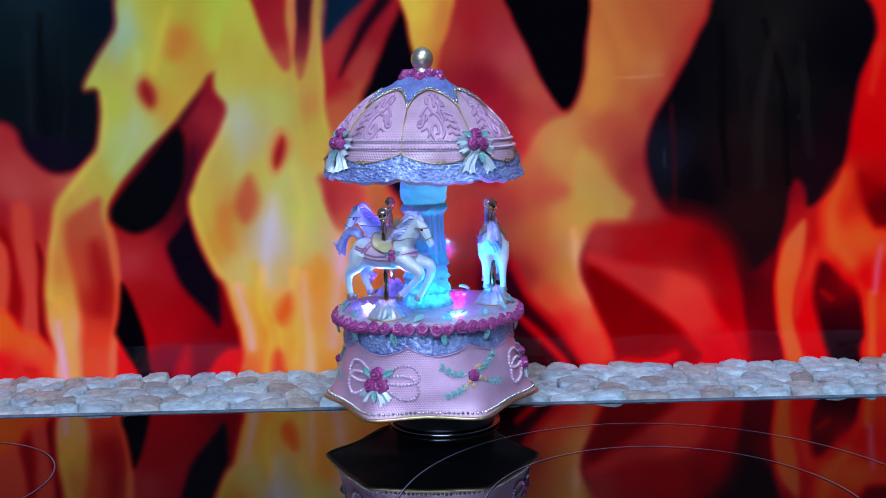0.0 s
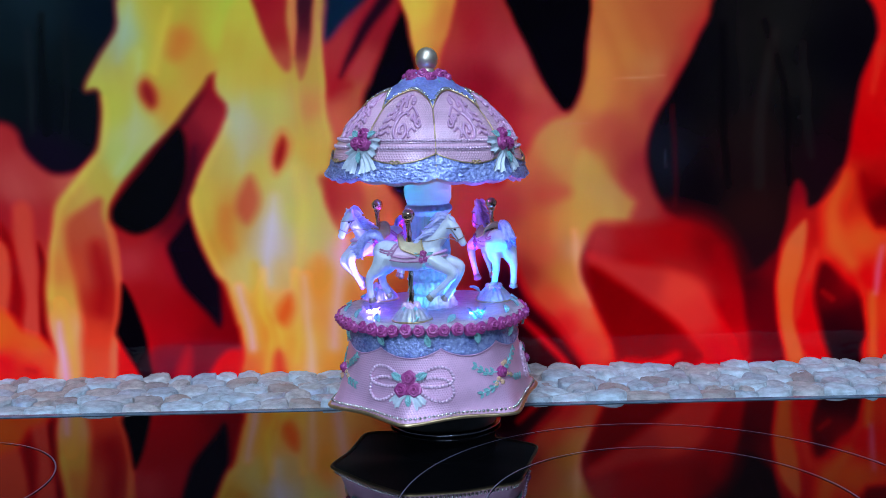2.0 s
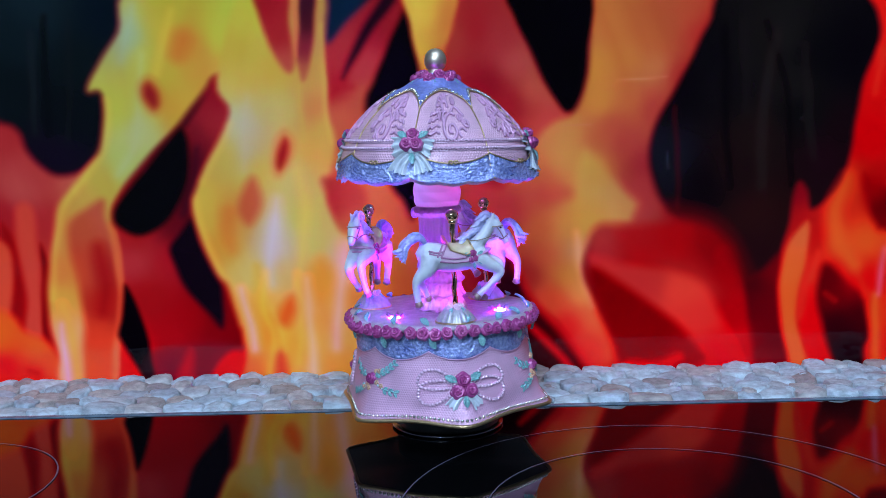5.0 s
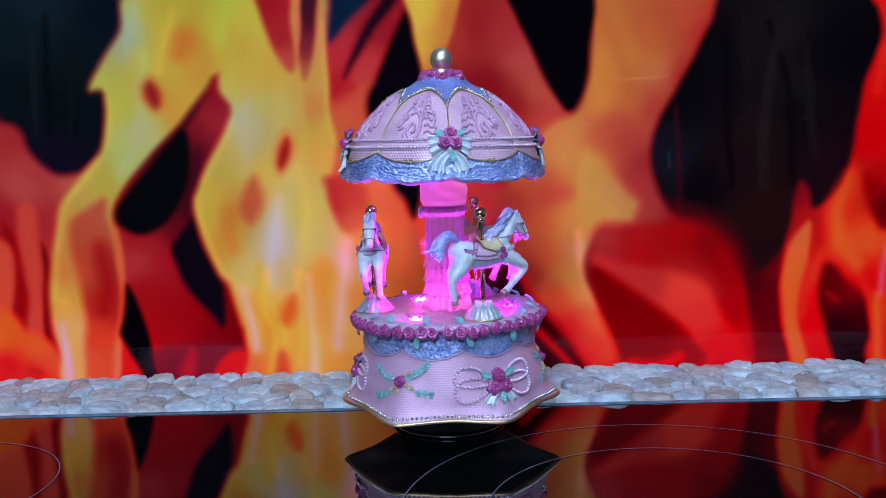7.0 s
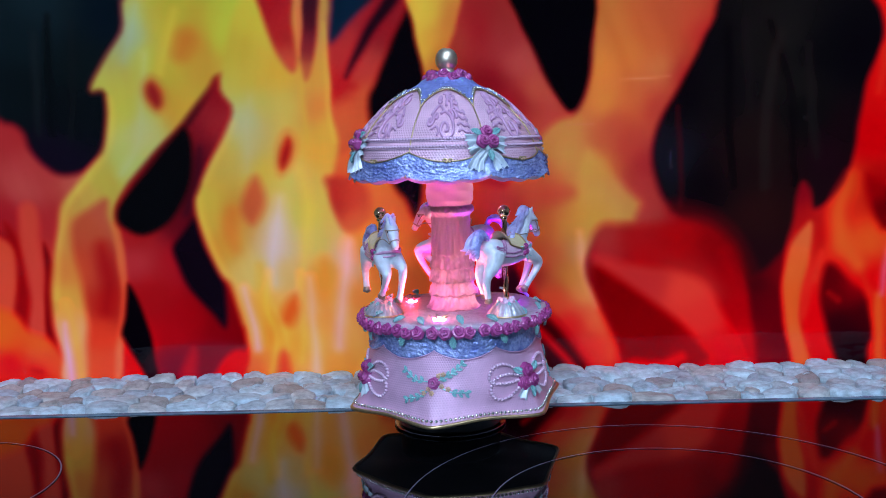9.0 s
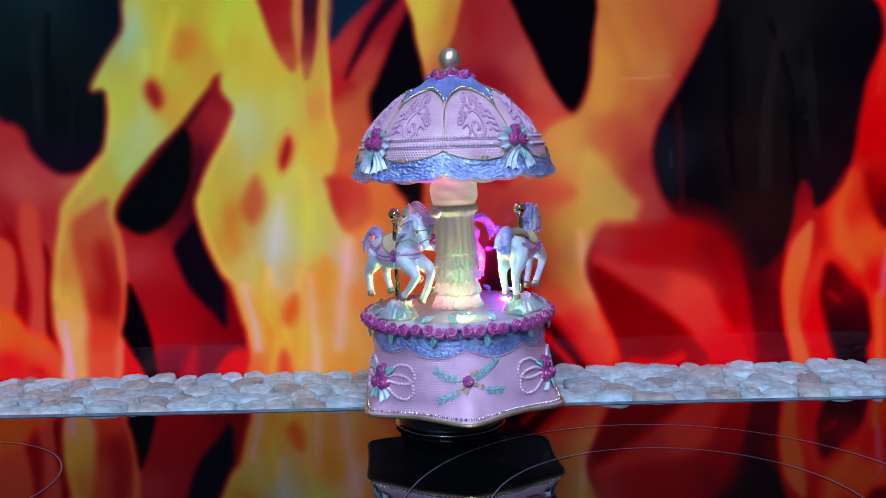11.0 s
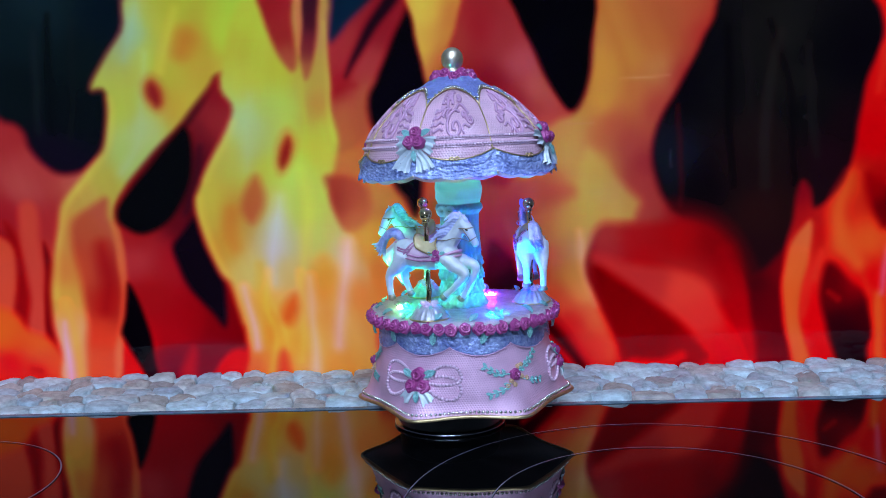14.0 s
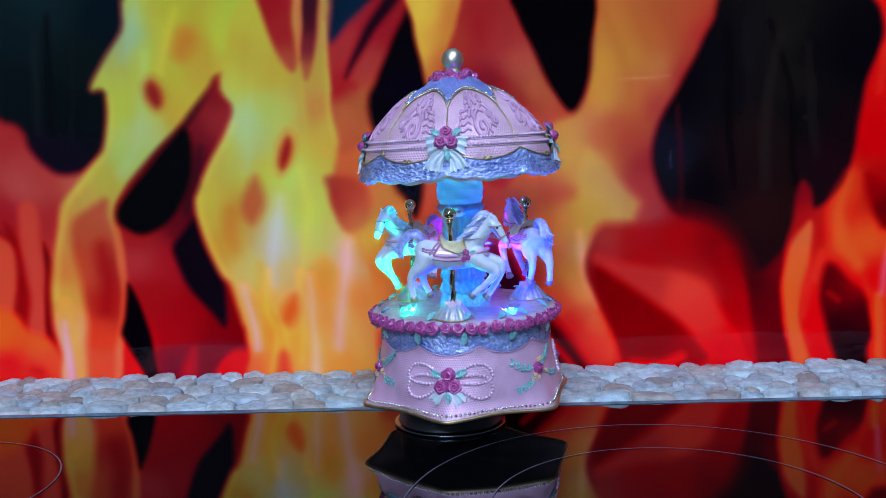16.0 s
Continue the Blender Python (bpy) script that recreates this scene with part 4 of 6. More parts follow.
def stone_material():
    mat, nt, bsdf = nodes_of("pebble_stone")
    N = nt.nodes.new
    info, ramp, coord, n, v = N("ShaderNodeObjectInfo"), N("ShaderNodeValToRGB"), N("ShaderNodeTexCoord"), N("ShaderNodeTexNoise"), N("ShaderNodeTexNoise")
    cols = ((0.0, (0.52, 0.62, 0.68)), (0.3, (0.66, 0.76, 0.80)), (0.55, (0.45, 0.53, 0.60)), (0.75, (0.62, 0.60, 0.58)), (0.90, (0.50, 0.42, 0.38)), (1.0, (0.38, 0.34, 0.33)))
    while len(ramp.color_ramp.elements) < len(cols):
        ramp.color_ramp.elements.new(0.5)
    for el, (at, c) in zip(ramp.color_ramp.elements, cols):
        el.position, el.color = at, (*c, 1)
    link(nt, info.outputs["Random"], ramp.inputs[0])
    set_in(n, Scale=2.6, Detail=9.0, Roughness=0.7)
    set_in(v, Scale=1.1, Detail=3.0)
    link(nt, coord.outputs["Object"], n.inputs["Vector"])
    link(nt, coord.outputs["Object"], v.inputs["Vector"])
    mix = N("ShaderNodeMix")
    mix.data_type, mix.blend_type = "RGBA", "MULTIPLY"
    mix.inputs["Factor"].default_value = 0.85
    both = N("ShaderNodeMath")
    both.operation = "ADD"
    link(nt, n.outputs["Fac"], both.inputs[0])
    link(nt, v.outputs["Fac"], both.inputs[1])
    link(nt, ramp.outputs[0], mix.inputs["A"])
    rough_tone = N("ShaderNodeMapRange")
    set_in(rough_tone, From_Min=0.7, From_Max=1.25, To_Min=0.45, To_Max=1.12)
    link(nt, both.outputs[0], rough_tone.inputs[0])
    link(nt, rough_tone.outputs[0], mix.inputs["B"])
    link(nt, mix.outputs["Result"], bsdf.inputs["Base Color"])
    bump = N("ShaderNodeBump")
    set_in(bump, Strength=0.8, Distance=0.0022)
    link(nt, n.outputs["Fac"], bump.inputs["Height"])
    link(nt, bump.outputs["Normal"], bsdf.inputs["Normal"])
    set_in(bsdf, Roughness=0.55)
    return mat


STONE = stone_material()
GROUT = surface("sandy_grout", (0.20, 0.18, 0.16), 0.8, 0, 0.2, 200, 0.5, 900)


def pebble_mesh(seed, w, d, h):
    """A flat, worn, many-cornered river stone; w and d are half its length and depth."""
    rng = random.Random(seed)
    bm = bmesh.new()
    n = rng.choice((5, 6, 6, 7))
    corners = [(2 * math.pi * (k + rng.uniform(-0.28, 0.28)) / n, rng.uniform(0.86, 1.12)) for k in range(n)]

    def outline(a):
        best = 9.0
        for t, r in corners:
            c = math.cos(a - t)
            if c > 0.05:
                best = min(best, r / c)
        return min(best, 1.27)
    p = rng.uniform(0, 6.28)

    def f(u, v):
        a = u * 2 * math.pi
        ring = (v / 0.6) * 0.86 if v <= 0.6 else 0.86 + 0.14 * math.sin((v - 0.6) / 0.4 * math.pi / 2)
        z = 1.0 - 0.16 * (v / 0.6) ** 2 if v <= 0.6 else 0.84 - 1.84 * (1 - math.cos((v - 0.6) / 0.4 * math.pi / 2))
        o = sum(outline(a + s) for s in (-0.16, -0.06, 0.06, 0.16)) / 4
        x, y = ring * o * math.cos(a), ring * o * math.sin(a)
        bumpy = 0.10 * noise.noise((x * 1.7 + seed * 7, y * 1.7, p)) + 0.05 * noise.noise((x * 5 + seed, y * 5, p))
        return x * w, y * d, (z + bumpy * 1.6 + 0.10 * math.sin(1.6 * x + p)) * h
    grid(bm, 20, 8, f, True)
    return only_mesh("pebble", turned(bm), STONE)


def pebble_strip():
    strip = tagged(new("pebble_strip"), "strip of pale river pebbles set in grout behind the hob", "pebble border", kind="structure")
    bm = bmesh.new()
    box(bm, -0.42, 0.48, EDGE_Y + 0.0005, PANEL_Y - 0.0005, -0.02, -0.0035)
    part("grout_bed", bm, GROUT, strip, smooth=False)
    rng = random.Random(5)
    shapes = [pebble_mesh(k, 1.0, 1.0, 1.0) for k in range(18)]
    rows = ((0.0085, 0.0062), (0.0215, 0.0068), (0.036, 0.0076), (0.051, 0.0074), (0.0655, 0.0072))
    for k, (dy, depth) in enumerate(rows):
        x = -0.31 - rng.uniform(0, 0.01)
        while x < 0.31:
            w = rng.uniform(0.0056, 0.0108) * (1.1 if k == 0 else 1.0)
            ob = linked("pebble", shapes[rng.randrange(18)], STONE, strip)
            z = rng.uniform(-0.0012, 0.0008)
            ob.matrix_local = pose(x + w, EDGE_Y + dy + (0 if k == 0 else rng.uniform(-0.002, 0.002)), -0.0022 + z, rng.uniform(-6, 6), rng.uniform(-5, 5), rng.uniform(-14, 14) + (180 if rng.random() < 0.5 else 0)) @ Matrix.Diagonal((w * 1.0, depth * rng.uniform(1.1, 1.28), 0.0050, 1))
            x += 2 * w * 0.93
    # small stones that fill the gaps
    for _ in range(70):
        ob = linked("pebble", shapes[rng.randrange(18)], STONE, strip)
        s = rng.uniform(0.002, 0.0036)
        ob.matrix_local = pose(rng.uniform(-0.3, 0.3), EDGE_Y + rng.choice((0.0150, 0.0288, 0.0436, 0.0584)), -0.0015, 0, 0, rng.uniform(0, 180)) @ Matrix.Diagonal((s * 1.3, s, 0.004, 1))


def room():
    for name, label, b in (
            ("worktop", "dark kitchen worktop round the hob", (-1.6, 1.6, -0.10, PANEL_Y + 0.02, -0.045, -0.0205)),
            ("wall_back", "plain grey kitchen wall behind the splashback", (-1.6, 1.6, PANEL_Y + 0.004, PANEL_Y + 0.12, -0.9, 1.6)),
            ("wall_front", "plain grey kitchen wall", (-1.6, 1.6, -2.2, -2.1, -0.9, 1.6)),
            ("wall_left", "plain grey kitchen wall", (-1.7, -1.6, -2.1, PANEL_Y + 0.12, -0.9, 1.6)),
            ("wall_right", "plain grey kitchen wall", (1.6, 1.7, -2.1, PANEL_Y + 0.12, -0.9, 1.6)),
            ("ceiling", "plain pale kitchen ceiling", (-1.7, 1.7, -2.2, PANEL_Y + 0.12, 1.6, 1.7)),
            ("floor", "dark kitchen floor", (-1.7, 1.7, -2.2, PANEL_Y + 0.12, -1.0, -0.9))):
        bm = box(bmesh.new(), *b)
        ob = part(name, bm, COUNTER if name in ("worktop", "floor") else WALL, None, smooth=False)
        tagged(ob, label, name.split("_")[0], kind="structure")


room()


def fittings():
    """Housing and frame added round the overhead lamp and the front fill, both unseen."""
    lamp = tagged(new("ceiling_light"), "long white metal ceiling light over the hob", "ceiling light")
    lamp.matrix_world = look((0.15, -0.35, 1.45), (0, 0.5, 0.05))
    white = surface("white_enamel", (0.6, 0.62, 0.64), 0.4, 0, 0.05, 20)
    bm = box(bmesh.new(), -0.48, 0.48, -0.2, 0.2, 0.01, 0.06)
    bmesh.ops.bevel(bm, geom=bm.edges[:], offset=0.008, segments=2, affect="EDGES")
    part("housing", bm, white, lamp)
    bm = bmesh.new()
    tube(bm, [(0, 0, 0.05, 0.012), (0, 0.05, 0.10, 0.012), (0, 0.12, 0.17, 0.012)], 12)
    part("stem", bm, white, lamp)
    fill_rim = tagged(new("fill_light_frame"), "white frame round the added fill light behind the camera", "window", kind="structure")
    for b in ((-1.0, 0.6, -2.10, -2.05, 1.17, 1.205), (-1.0, 0.6, -2.10, -2.05, 1.575, 1.60), (-1.0, -0.96, -2.10, -2.05, 1.205, 1.575), (0.56, 0.6, -2.10, -2.05, 1.205, 1.575)):
        part("fill_frame_bar", box(bmesh.new(), *b), white, fill_rim, smooth=False)


fittings()

# ---- the carousel music box; its angles are degrees from the first horse, lengths in metres ----
box_thing = tagged(new("carousel_music_box"), "pink and lilac resin carousel music box with three white horses", "music box")


def rose_mesh():
    """A rose about its z axis, one unit in radius: a dome whose petals overlap in a spiral."""
    bm = bmesh.new()

    def f(u, v):
        a = u * 2 * math.pi
        r = 0.04 + 0.96 * v
        wave = 0.07 * math.sin(5 * a + 9 * r) + 0.05 * math.sin(3 * a - 4 * r)
        turn = (r * 2.7 + wave - u) % 1.0
        lip = turn ** 1.4 if turn < 0.86 else (1 - turn) / 0.14 * 0.81
        z = 0.62 * (1 - r ** 2.2) - 0.12 + 0.42 * lip * (1 - 0.25 * r)
        rr = r * (1 + 0.07 * math.sin(5 * a + 1) * v) + 0.05 * lip
        return rr * math.cos(a), rr * math.sin(a), z - (0.45 if v > 0.99 else 0)
    grid(bm, 30, 20, f, True)
    return only_mesh("rose", turned(bm), ROSE)


def leaf_mesh(name, material):
    """A toothed leaf along x, one unit long, with a folded midrib."""
    bm = bmesh.new()

    def f(u, v):
        w = 0.27 * math.sin(math.pi * min(1, u * 0.96 + 0.04)) ** 0.75 * (1 + 0.12 * math.sin(u * 26))
        s = v * 2 - 1
        return u, s * w, 0.16 * abs(s) * (1 - u * 0.4) + 0.10 * math.sin(u * 3) + 0.02
    grid(bm, 12, 4, f)
    ext = bmesh.ops.extrude_face_region(bm, geom=bm.faces[:])
    for q in ext["geom"]:
        if isinstance(q, bmesh.types.BMVert):
            q.co.z -= 0.09
    return only_mesh(name, turned(bm), material)


ROSE_MESH, LEAF_MESH = rose_mesh(), leaf_mesh("leaf", LEAF)


def frame_at(p, normal, up):
    """A pose at p with z along the normal and y as near to up as may be."""
    n = Vector(normal).normalized()
    x = Vector(up).cross(n).normalized()
    y = n.cross(x)
    m = Matrix((x, y, n)).transposed().to_4x4()
    m.translation = p
    return m


def sized(m, *s):
    return m @ Matrix.Diagonal((*s, 1) if len(s) == 3 else (s[0], s[0], s[0], 1))


def rose(parent, m, size):
    ob = linked("rose", ROSE_MESH, ROSE, parent)
    ob.matrix_local = sized(m, size)
    return ob


def leaf(parent, m, turn, size, mesh=None):
    ob = linked("leaf", mesh or LEAF_MESH, LEAF, parent)
    ob.matrix_local = sized(m @ pose(0, 0, 0, 0, 0, turn), size)
    return ob


def beads(bm, pts, r, fine=1):
    for p in pts:
        ball(bm, p, r, fine=fine)


# -- base --
BODY = [(0.0512, 0.0160), (0.0490, 0.0185), (0.0467, 0.022), (0.0448, 0.027), (0.0430, 0.032), (0.0414, 0.038), (0.0403, 0.043), (0.0397, 0.048), (0.0397, 0.0525), (0.0405, 0.0555), (0.0425, 0.0575)]


def body_at(z, a, off=0.0):
    """The base's skin at a height and angle: round above, a six-cornered skirt with arched edges below."""
    zs = [p[1] for p in BODY]
    r = float(np.interp(z, zs, [p[0] for p in BODY]))
    w = max(0.0, min(1.0, (0.046 - z) / 0.0300)) ** 2.6
    d = abs((a + 30) % 60 - 30)
    arch = 0.0011 * w * math.sin(radians(d * 3)) ** 2
    d = math.hypot(d, 3.5) * 30 / math.hypot(30, 3.5)
    hexa = (math.cos(radians(30)) / math.cos(radians(30 - d)) - 1) * 1.02
    return way_of(a, r * (1 + w * hexa) + off + (0.0004 + 0.0014 * (1 - d / 30) ** 2) * w, z + arch)


def body_frame(z, a, off=0.0):
    p = body_at(z, a, off)
    du = body_at(z, a + 1, off) - body_at(z, a - 1, off)
    dv = body_at(z + 0.0008, a, off) - body_at(z - 0.0008, a, off)
    return frame_at(p, du.cross(dv), dv)


bm = bmesh.new()
grid(bm, 180, 30, lambda u, v: (*body_at(0.0160 + 0.0415 * v, 360 * u), 2 * math.pi * 0.044 * u, 0.041 * v), True)
base = part("base_body", turned(bm), PINK_BASE, box_thing, "pearly pink six-cornered base with a netted surface")
bm = bmesh.new()
grid(bm, 90, 6, lambda u, v: body_at(0.0160, 360 * u).lerp(Vector((0, 0, 0.0162)), v), True)
part("base_underside", bm, BLACK_PLASTIC, base, "dark closed underside")
bm = bmesh.new()
tube(bm, [(*body_at(0.0158, 2 * k, 0.0003), 0.00085) for k in range(180)], 8, True)
part("rim", turned(bm), GOLD, base, "thin gold rim along the skirt")
bm = bmesh.new()
beads(bm, [body_at(0.0180, 360 / 150 * k, 0.0003) for k in range(150)], 0.00088)
tagged(part("bead_trim", bm, SILVER, base, "row of small silver beads"), kind="stuff")

# lace skirt of nine scallops
bm = bmesh.new()


def lace(u, v):
    a = 360 * u
    low = 0.0472 - 0.0042 * math.cos(radians((a + 20) % 40 - 20) * 4.5) ** 0.8
    z = 0.0555 + (low - 0.0555) * v
    n = noise.fractal((a * 0.45, z * 900, 3.0), 0.6, 2.2, 4)
    m = noise.noise((a * 1.1, z * 1900, 9.0))
    return body_at(z, a, 0.0006 + 0.0005 * n + 0.0003 * m - (0.0005 if v > 0.99 else 0))


grid(bm, 540, 22, lace, True)
part("lace_skirt", turned(bm), LILAC, base, "crinkled lilac lace skirt with scalloped edge")
bm = bmesh.new()
tube(bm, [(*body_at(0.0472 - 0.0042 * math.cos(radians((a + 20) % 40 - 20) * 4.5) ** 0.8, a, 0.0005), 0.00032) for a in np.arange(0, 360, 1.0)], 5, True)
part("lace_edge", turned(bm), PINK_SMOOTH, base)

# deck
bm = bmesh.new()
lathe(bm, [(0.0405, 0.0555), (0.0432, 0.0562), (0.0438, 0.0575), (0.0430, 0.0587), (0.040, 0.0589), (0.030, 0.0587), (0.012, 0.0588), (0.0, 0.0588)], 96, lambda r, z, a: r * (1 + 0.012 * math.sin(9 * a) * (r > 0.04)))
deck = part("deck", turned(bm), DECK, box_thing, "sparkling pale pink deck of the carousel")
rng = random.Random(11)
count = 48
for k in range(count):
    a = 360 / count * k + rng.uniform(-1, 1)
    out = way_of(a)
    m = frame_at(way_of(a, 0.0437 + rng.uniform(0, 0.0006), 0.0558 + rng.uniform(-0.0004, 0.0006)), out + Vector((0, 0, 0.45 + rng.uniform(-0.25, 0.2))), (0, 0, 1))
    rose(deck, m @ pose(0, 0, 0, 0, 0, rng.uniform(0, 360)), rng.uniform(0.0027, 0.0031))
    if k % 4 == 1:
        leaf(deck, frame_at(way_of(a + 4, 0.0423, 0.0540), out, (0, 0, 1)), -90 + rng.uniform(-25, 25), 0.0057)
    if k % 3 == 0:
        leaf(deck, frame_at(way_of(a + 3, 0.0412, 0.0588), out * 0.8 + Vector((0, 0, 1)), (0, 0, 1)), rng.uniform(40, 140), 0.0056)


def loop_on_body(bm, a0, z0, pts, r, n):
    """A string of pearls along a smooth loop of (across, up) millimetres on the base."""
    line = smooth_line(pts, 240)
    run = 0.0
    length = sum(np.hypot(*(b - a)) for a, b in zip(line, line[1:]))
    want, done = length / n, 0.0
    for a, b in zip(line, line[1:]):
        done += np.hypot(*(b - a))
        if done >= run:
            ball(bm, body_at(z0 + 1.12 * b[1] / 1000, a0 + 1.18 * b[0] / 0.76, 0.0005), r, fine=2)
            run += want


def ribbon(bm, at, path, w0, w1, folds, depth):
    """A ruffled ribbon: at(x, y, off) lays millimetres on a surface; path runs from knot to end."""
    line = smooth_line(path, 10)

    def f(u, v):
        i = min(int(v * 10), 9)
        p = line[min(10, int(round(v * 10)))]
        q = line[i + 1] - line[i]
        q = q / (np.hypot(*q) + 1e-9)
        s = (u - 0.5) * (w0 + (w1 - w0) * v)
        wave = math.sin(u * math.pi * folds + 1.2) * depth * (0.3 + 0.7 * v)
        lip = 0.5 * math.sin(u * math.pi * folds * 2) * (v > 0.92)
        return at(p[0] - q[1] * s + q[0] * lip, p[1] + q[0] * s + q[1] * lip, 0.0006 + 1.25 * depth + wave)
    grid(bm, 24, 10, f)


for a0 in (0, 120, 240):
    z0 = 0.0315

    def on_body(x, y, off, a0=a0, z0=z0):
        return body_at(z0 + y / 1000, a0 + x / 0.76, off)
    bm = bmesh.new()
    for s in (1, -1):
        loop_on_body(bm, a0, z0, [(1.5 * s, 0.5), (5 * s, 4.2), (10 * s, 6.8), (15 * s, 6.2), (17.3 * s, 2.6), (15.5 * s, 0.0), (10 * s, -0.8), (5 * s, -0.3), (2 * s, 0)], 0.00083, 27)
        loop_on_body(bm, a0, z0, [(3 * s, 1.2), (8 * s, 2.6), (13 * s, 2.3), (16 * s, 0.4), (17 * s, -3.6), (14.5 * s, -6.6), (10 * s, -6.2), (5 * s, -3), (2 * s, -0.8)], 0.00083, 26)
    bow = part("pearl_bow", bm, PEARL, base, "bow of pink pearl strings with three roses")
    for x, y, size in ((0.2, 3.4, 0.0034), (-2.7, -1.7, 0.0033), (3.0, -1.5, 0.0033)):
        m = body_frame(z0 + y / 1000, a0 + x / 0.76, 0.0012)
        rose(bow, m @ pose(0, 0, 0, 0, 0, 40 * x), size)
    for x, y, turn, size in ((2.8, 2.8, 25, 0.0064), (-2.6, 2.6, 155, 0.0060), (0.3, -3.8, -85, 0.0052)):
        leaf(bow, body_frame(z0 + y / 1000, a0 + x / 0.76, 0.0006), turn, size)
    for path in ([(-1, -3), (-3.8, -5), (-6, -8)], [(1.5, -3), (4.2, -5.2), (6.2, -8.2)]):
        bm = bmesh.new()
        ribbon(bm, on_body, path, 2.6, 5.4, 3, 0.0006)
        part("ribbon_tail", turned(bm), WHITE, bow, "white pearly ribbon tail")

for a0 in (60, 180, 300):
    z0 = 0.0335
    bm = bmesh.new()
    twigs = ([(-13.5, 4.2), (-9, 0.8), (-4, 0.4), (0, 0.2)], [(0, 0), (5, 2.2), (9, 4.2), (12.5, 7.5)], [(0, 0), (-3, -3.6), (-7, -6.4), (-12, -7.6)], [(1, -0.6), (5, -3), (9, -4.4), (14, -4.8)])
    for tw in twigs:
        tube(bm, [(*body_at(z0 + p[1] / 1000, a0 + p[0] / 0.76, 0.0003), 0.00035) for p in smooth_line(tw, 12)], 5)
    spray = part("flower_spray", turned(bm), LEAF, base, "teal leaf sprays with a rose and peach flowers")
    for tw in twigs:
        line = smooth_line(tw, 5)
        outward = tw[-1] if abs(tw[-1][0]) > abs(tw[0][0]) else tw[0]
        for j, p in enumerate(line):
            if abs(p[0]) < 3.0 or (abs(p[0]) < 6 and tw is twigs[3]):
                continue
            b = math.degrees(math.atan2(outward[1] - p[1] * 0.9, outward[0] - p[0] * 0.9))
            for side in (32, -40):
                leaf(spray, body_frame(z0 + p[1] / 1000, a0 + p[0] / 0.76, 0.0002), b + side, 0.0028)
    rose(spray, body_frame(z0, a0, 0.0010), 0.0026)
    for x, y in ((2.2, 3.0), (-2.4, -2.8), (-4.4, -4.6), (3.6, -1.6), (4.2, 3.4), (6.4, -2.8), (-0.8, -4.4)):
        bm = bmesh.new()
        m = body_frame(z0 + y / 1000, a0 + x / 0.76, 0.0004)
        for j in range(5):
            ball(bm, m @ Vector((0.0007 * math.cos(j * 1.2566), 0.0007 * math.sin(j * 1.2566), 0)), 0.00062, fine=1)
        ball(bm, m @ Vector((0, 0, 0.0005)), 0.0005, fine=1)
        part("flower", bm, PEACH, spray, "small peach flower")

# -- column --
bm = bmesh.new()


COLUMN = [(0.0100, 0.126), (0.0104, 0.119), (0.0112, 0.1145), (0.0108, 0.110), (0.0098, 0.1075), (0.0106, 0.1062), (0.0107, 0.1048), (0.0098, 0.1038), (0.0088, 0.1025), (0.0087, 0.097), (0.0090, 0.090), (0.0095, 0.0845), (0.0098, 0.078), (0.0101, 0.068), (0.0106, 0.061), (0.0114, 0.0590), (0.0114, 0.0584)]


def flute(r, z, a):
    """Beads on the capital, flutes on the shaft, four tiers of draped scallops round the foot."""
    deg = math.degrees(a)
    if z > 0.1075:
        return r * (1 + 0.012 * math.sin(5 * a + z * 900))
    if z > 0.1035:
        return r * (1 + 0.05 * abs(math.sin(13 * a)))
    if z > 0.0845:
        return r * (1 + 0.085 * abs(math.sin(9 * a)) ** 0.7 - 0.03)
    tier = (0.0845 - z) / 0.0064
    k = int(tier)
    hang = tier - k - 0.22 * abs(math.cos(radians(deg * 5 + 90 * (k % 2))))
    out = max(0.0, min(1.0, hang / 0.75)) ** 1.5 if hang < 0.80 else max(0.0, 1 - (hang - 0.80) / 0.10)
    fold = 0.035 * math.sin(22 * a + k) + 0.07 * noise.noise((math.sin(a) * 9, math.cos(a) * 9, z * 600))
    return r * (0.97 + 0.13 * out + fold)


steps = np.linspace(0.126, 0.0584, 170)
lathe(bm, [(float(np.interp(-z, [-q[1] for q in COLUMN], [q[0] for q in COLUMN])), float(z)) for z in steps], 120, flute)
column = part("column", turned(bm), FROST, box_thing, "frosted fluted column glowing in the lamps' colours")
bm = bmesh.new()
for s in (1, -1):
    c = way_of(-125, 0.0108, 0.1045)
    side = way_of(-35)
    tube(bm, [(*(c + side * (s * 0.003 * (1 - math.cos(t)) / 1.0 * 0.7) + Vector((0, 0, 0.0016 * math.sin(t)))), 0.0012) for t in np.linspace(0, 2 * math.pi, 15)[:-1]], 6, True)
part("column_bow", turned(bm), WHITE, column, "small pearly bow tied round the column")

# -- lamps in the deck: domes that turn slowly and change colour --
C, B, V, M, P, R, O, G = ((0.0, 0.24, 1.0), (0.0, 0.004, 1.0), (0.18, 0.01, 1.0), (0.35, 0.0, 0.80), (0.50, 0.012, 0.20), (0.32, 0.007, 0.02), (0.55, 0.17, 0.03), (0.0, 0.90, 0.20))
LAMPS = []
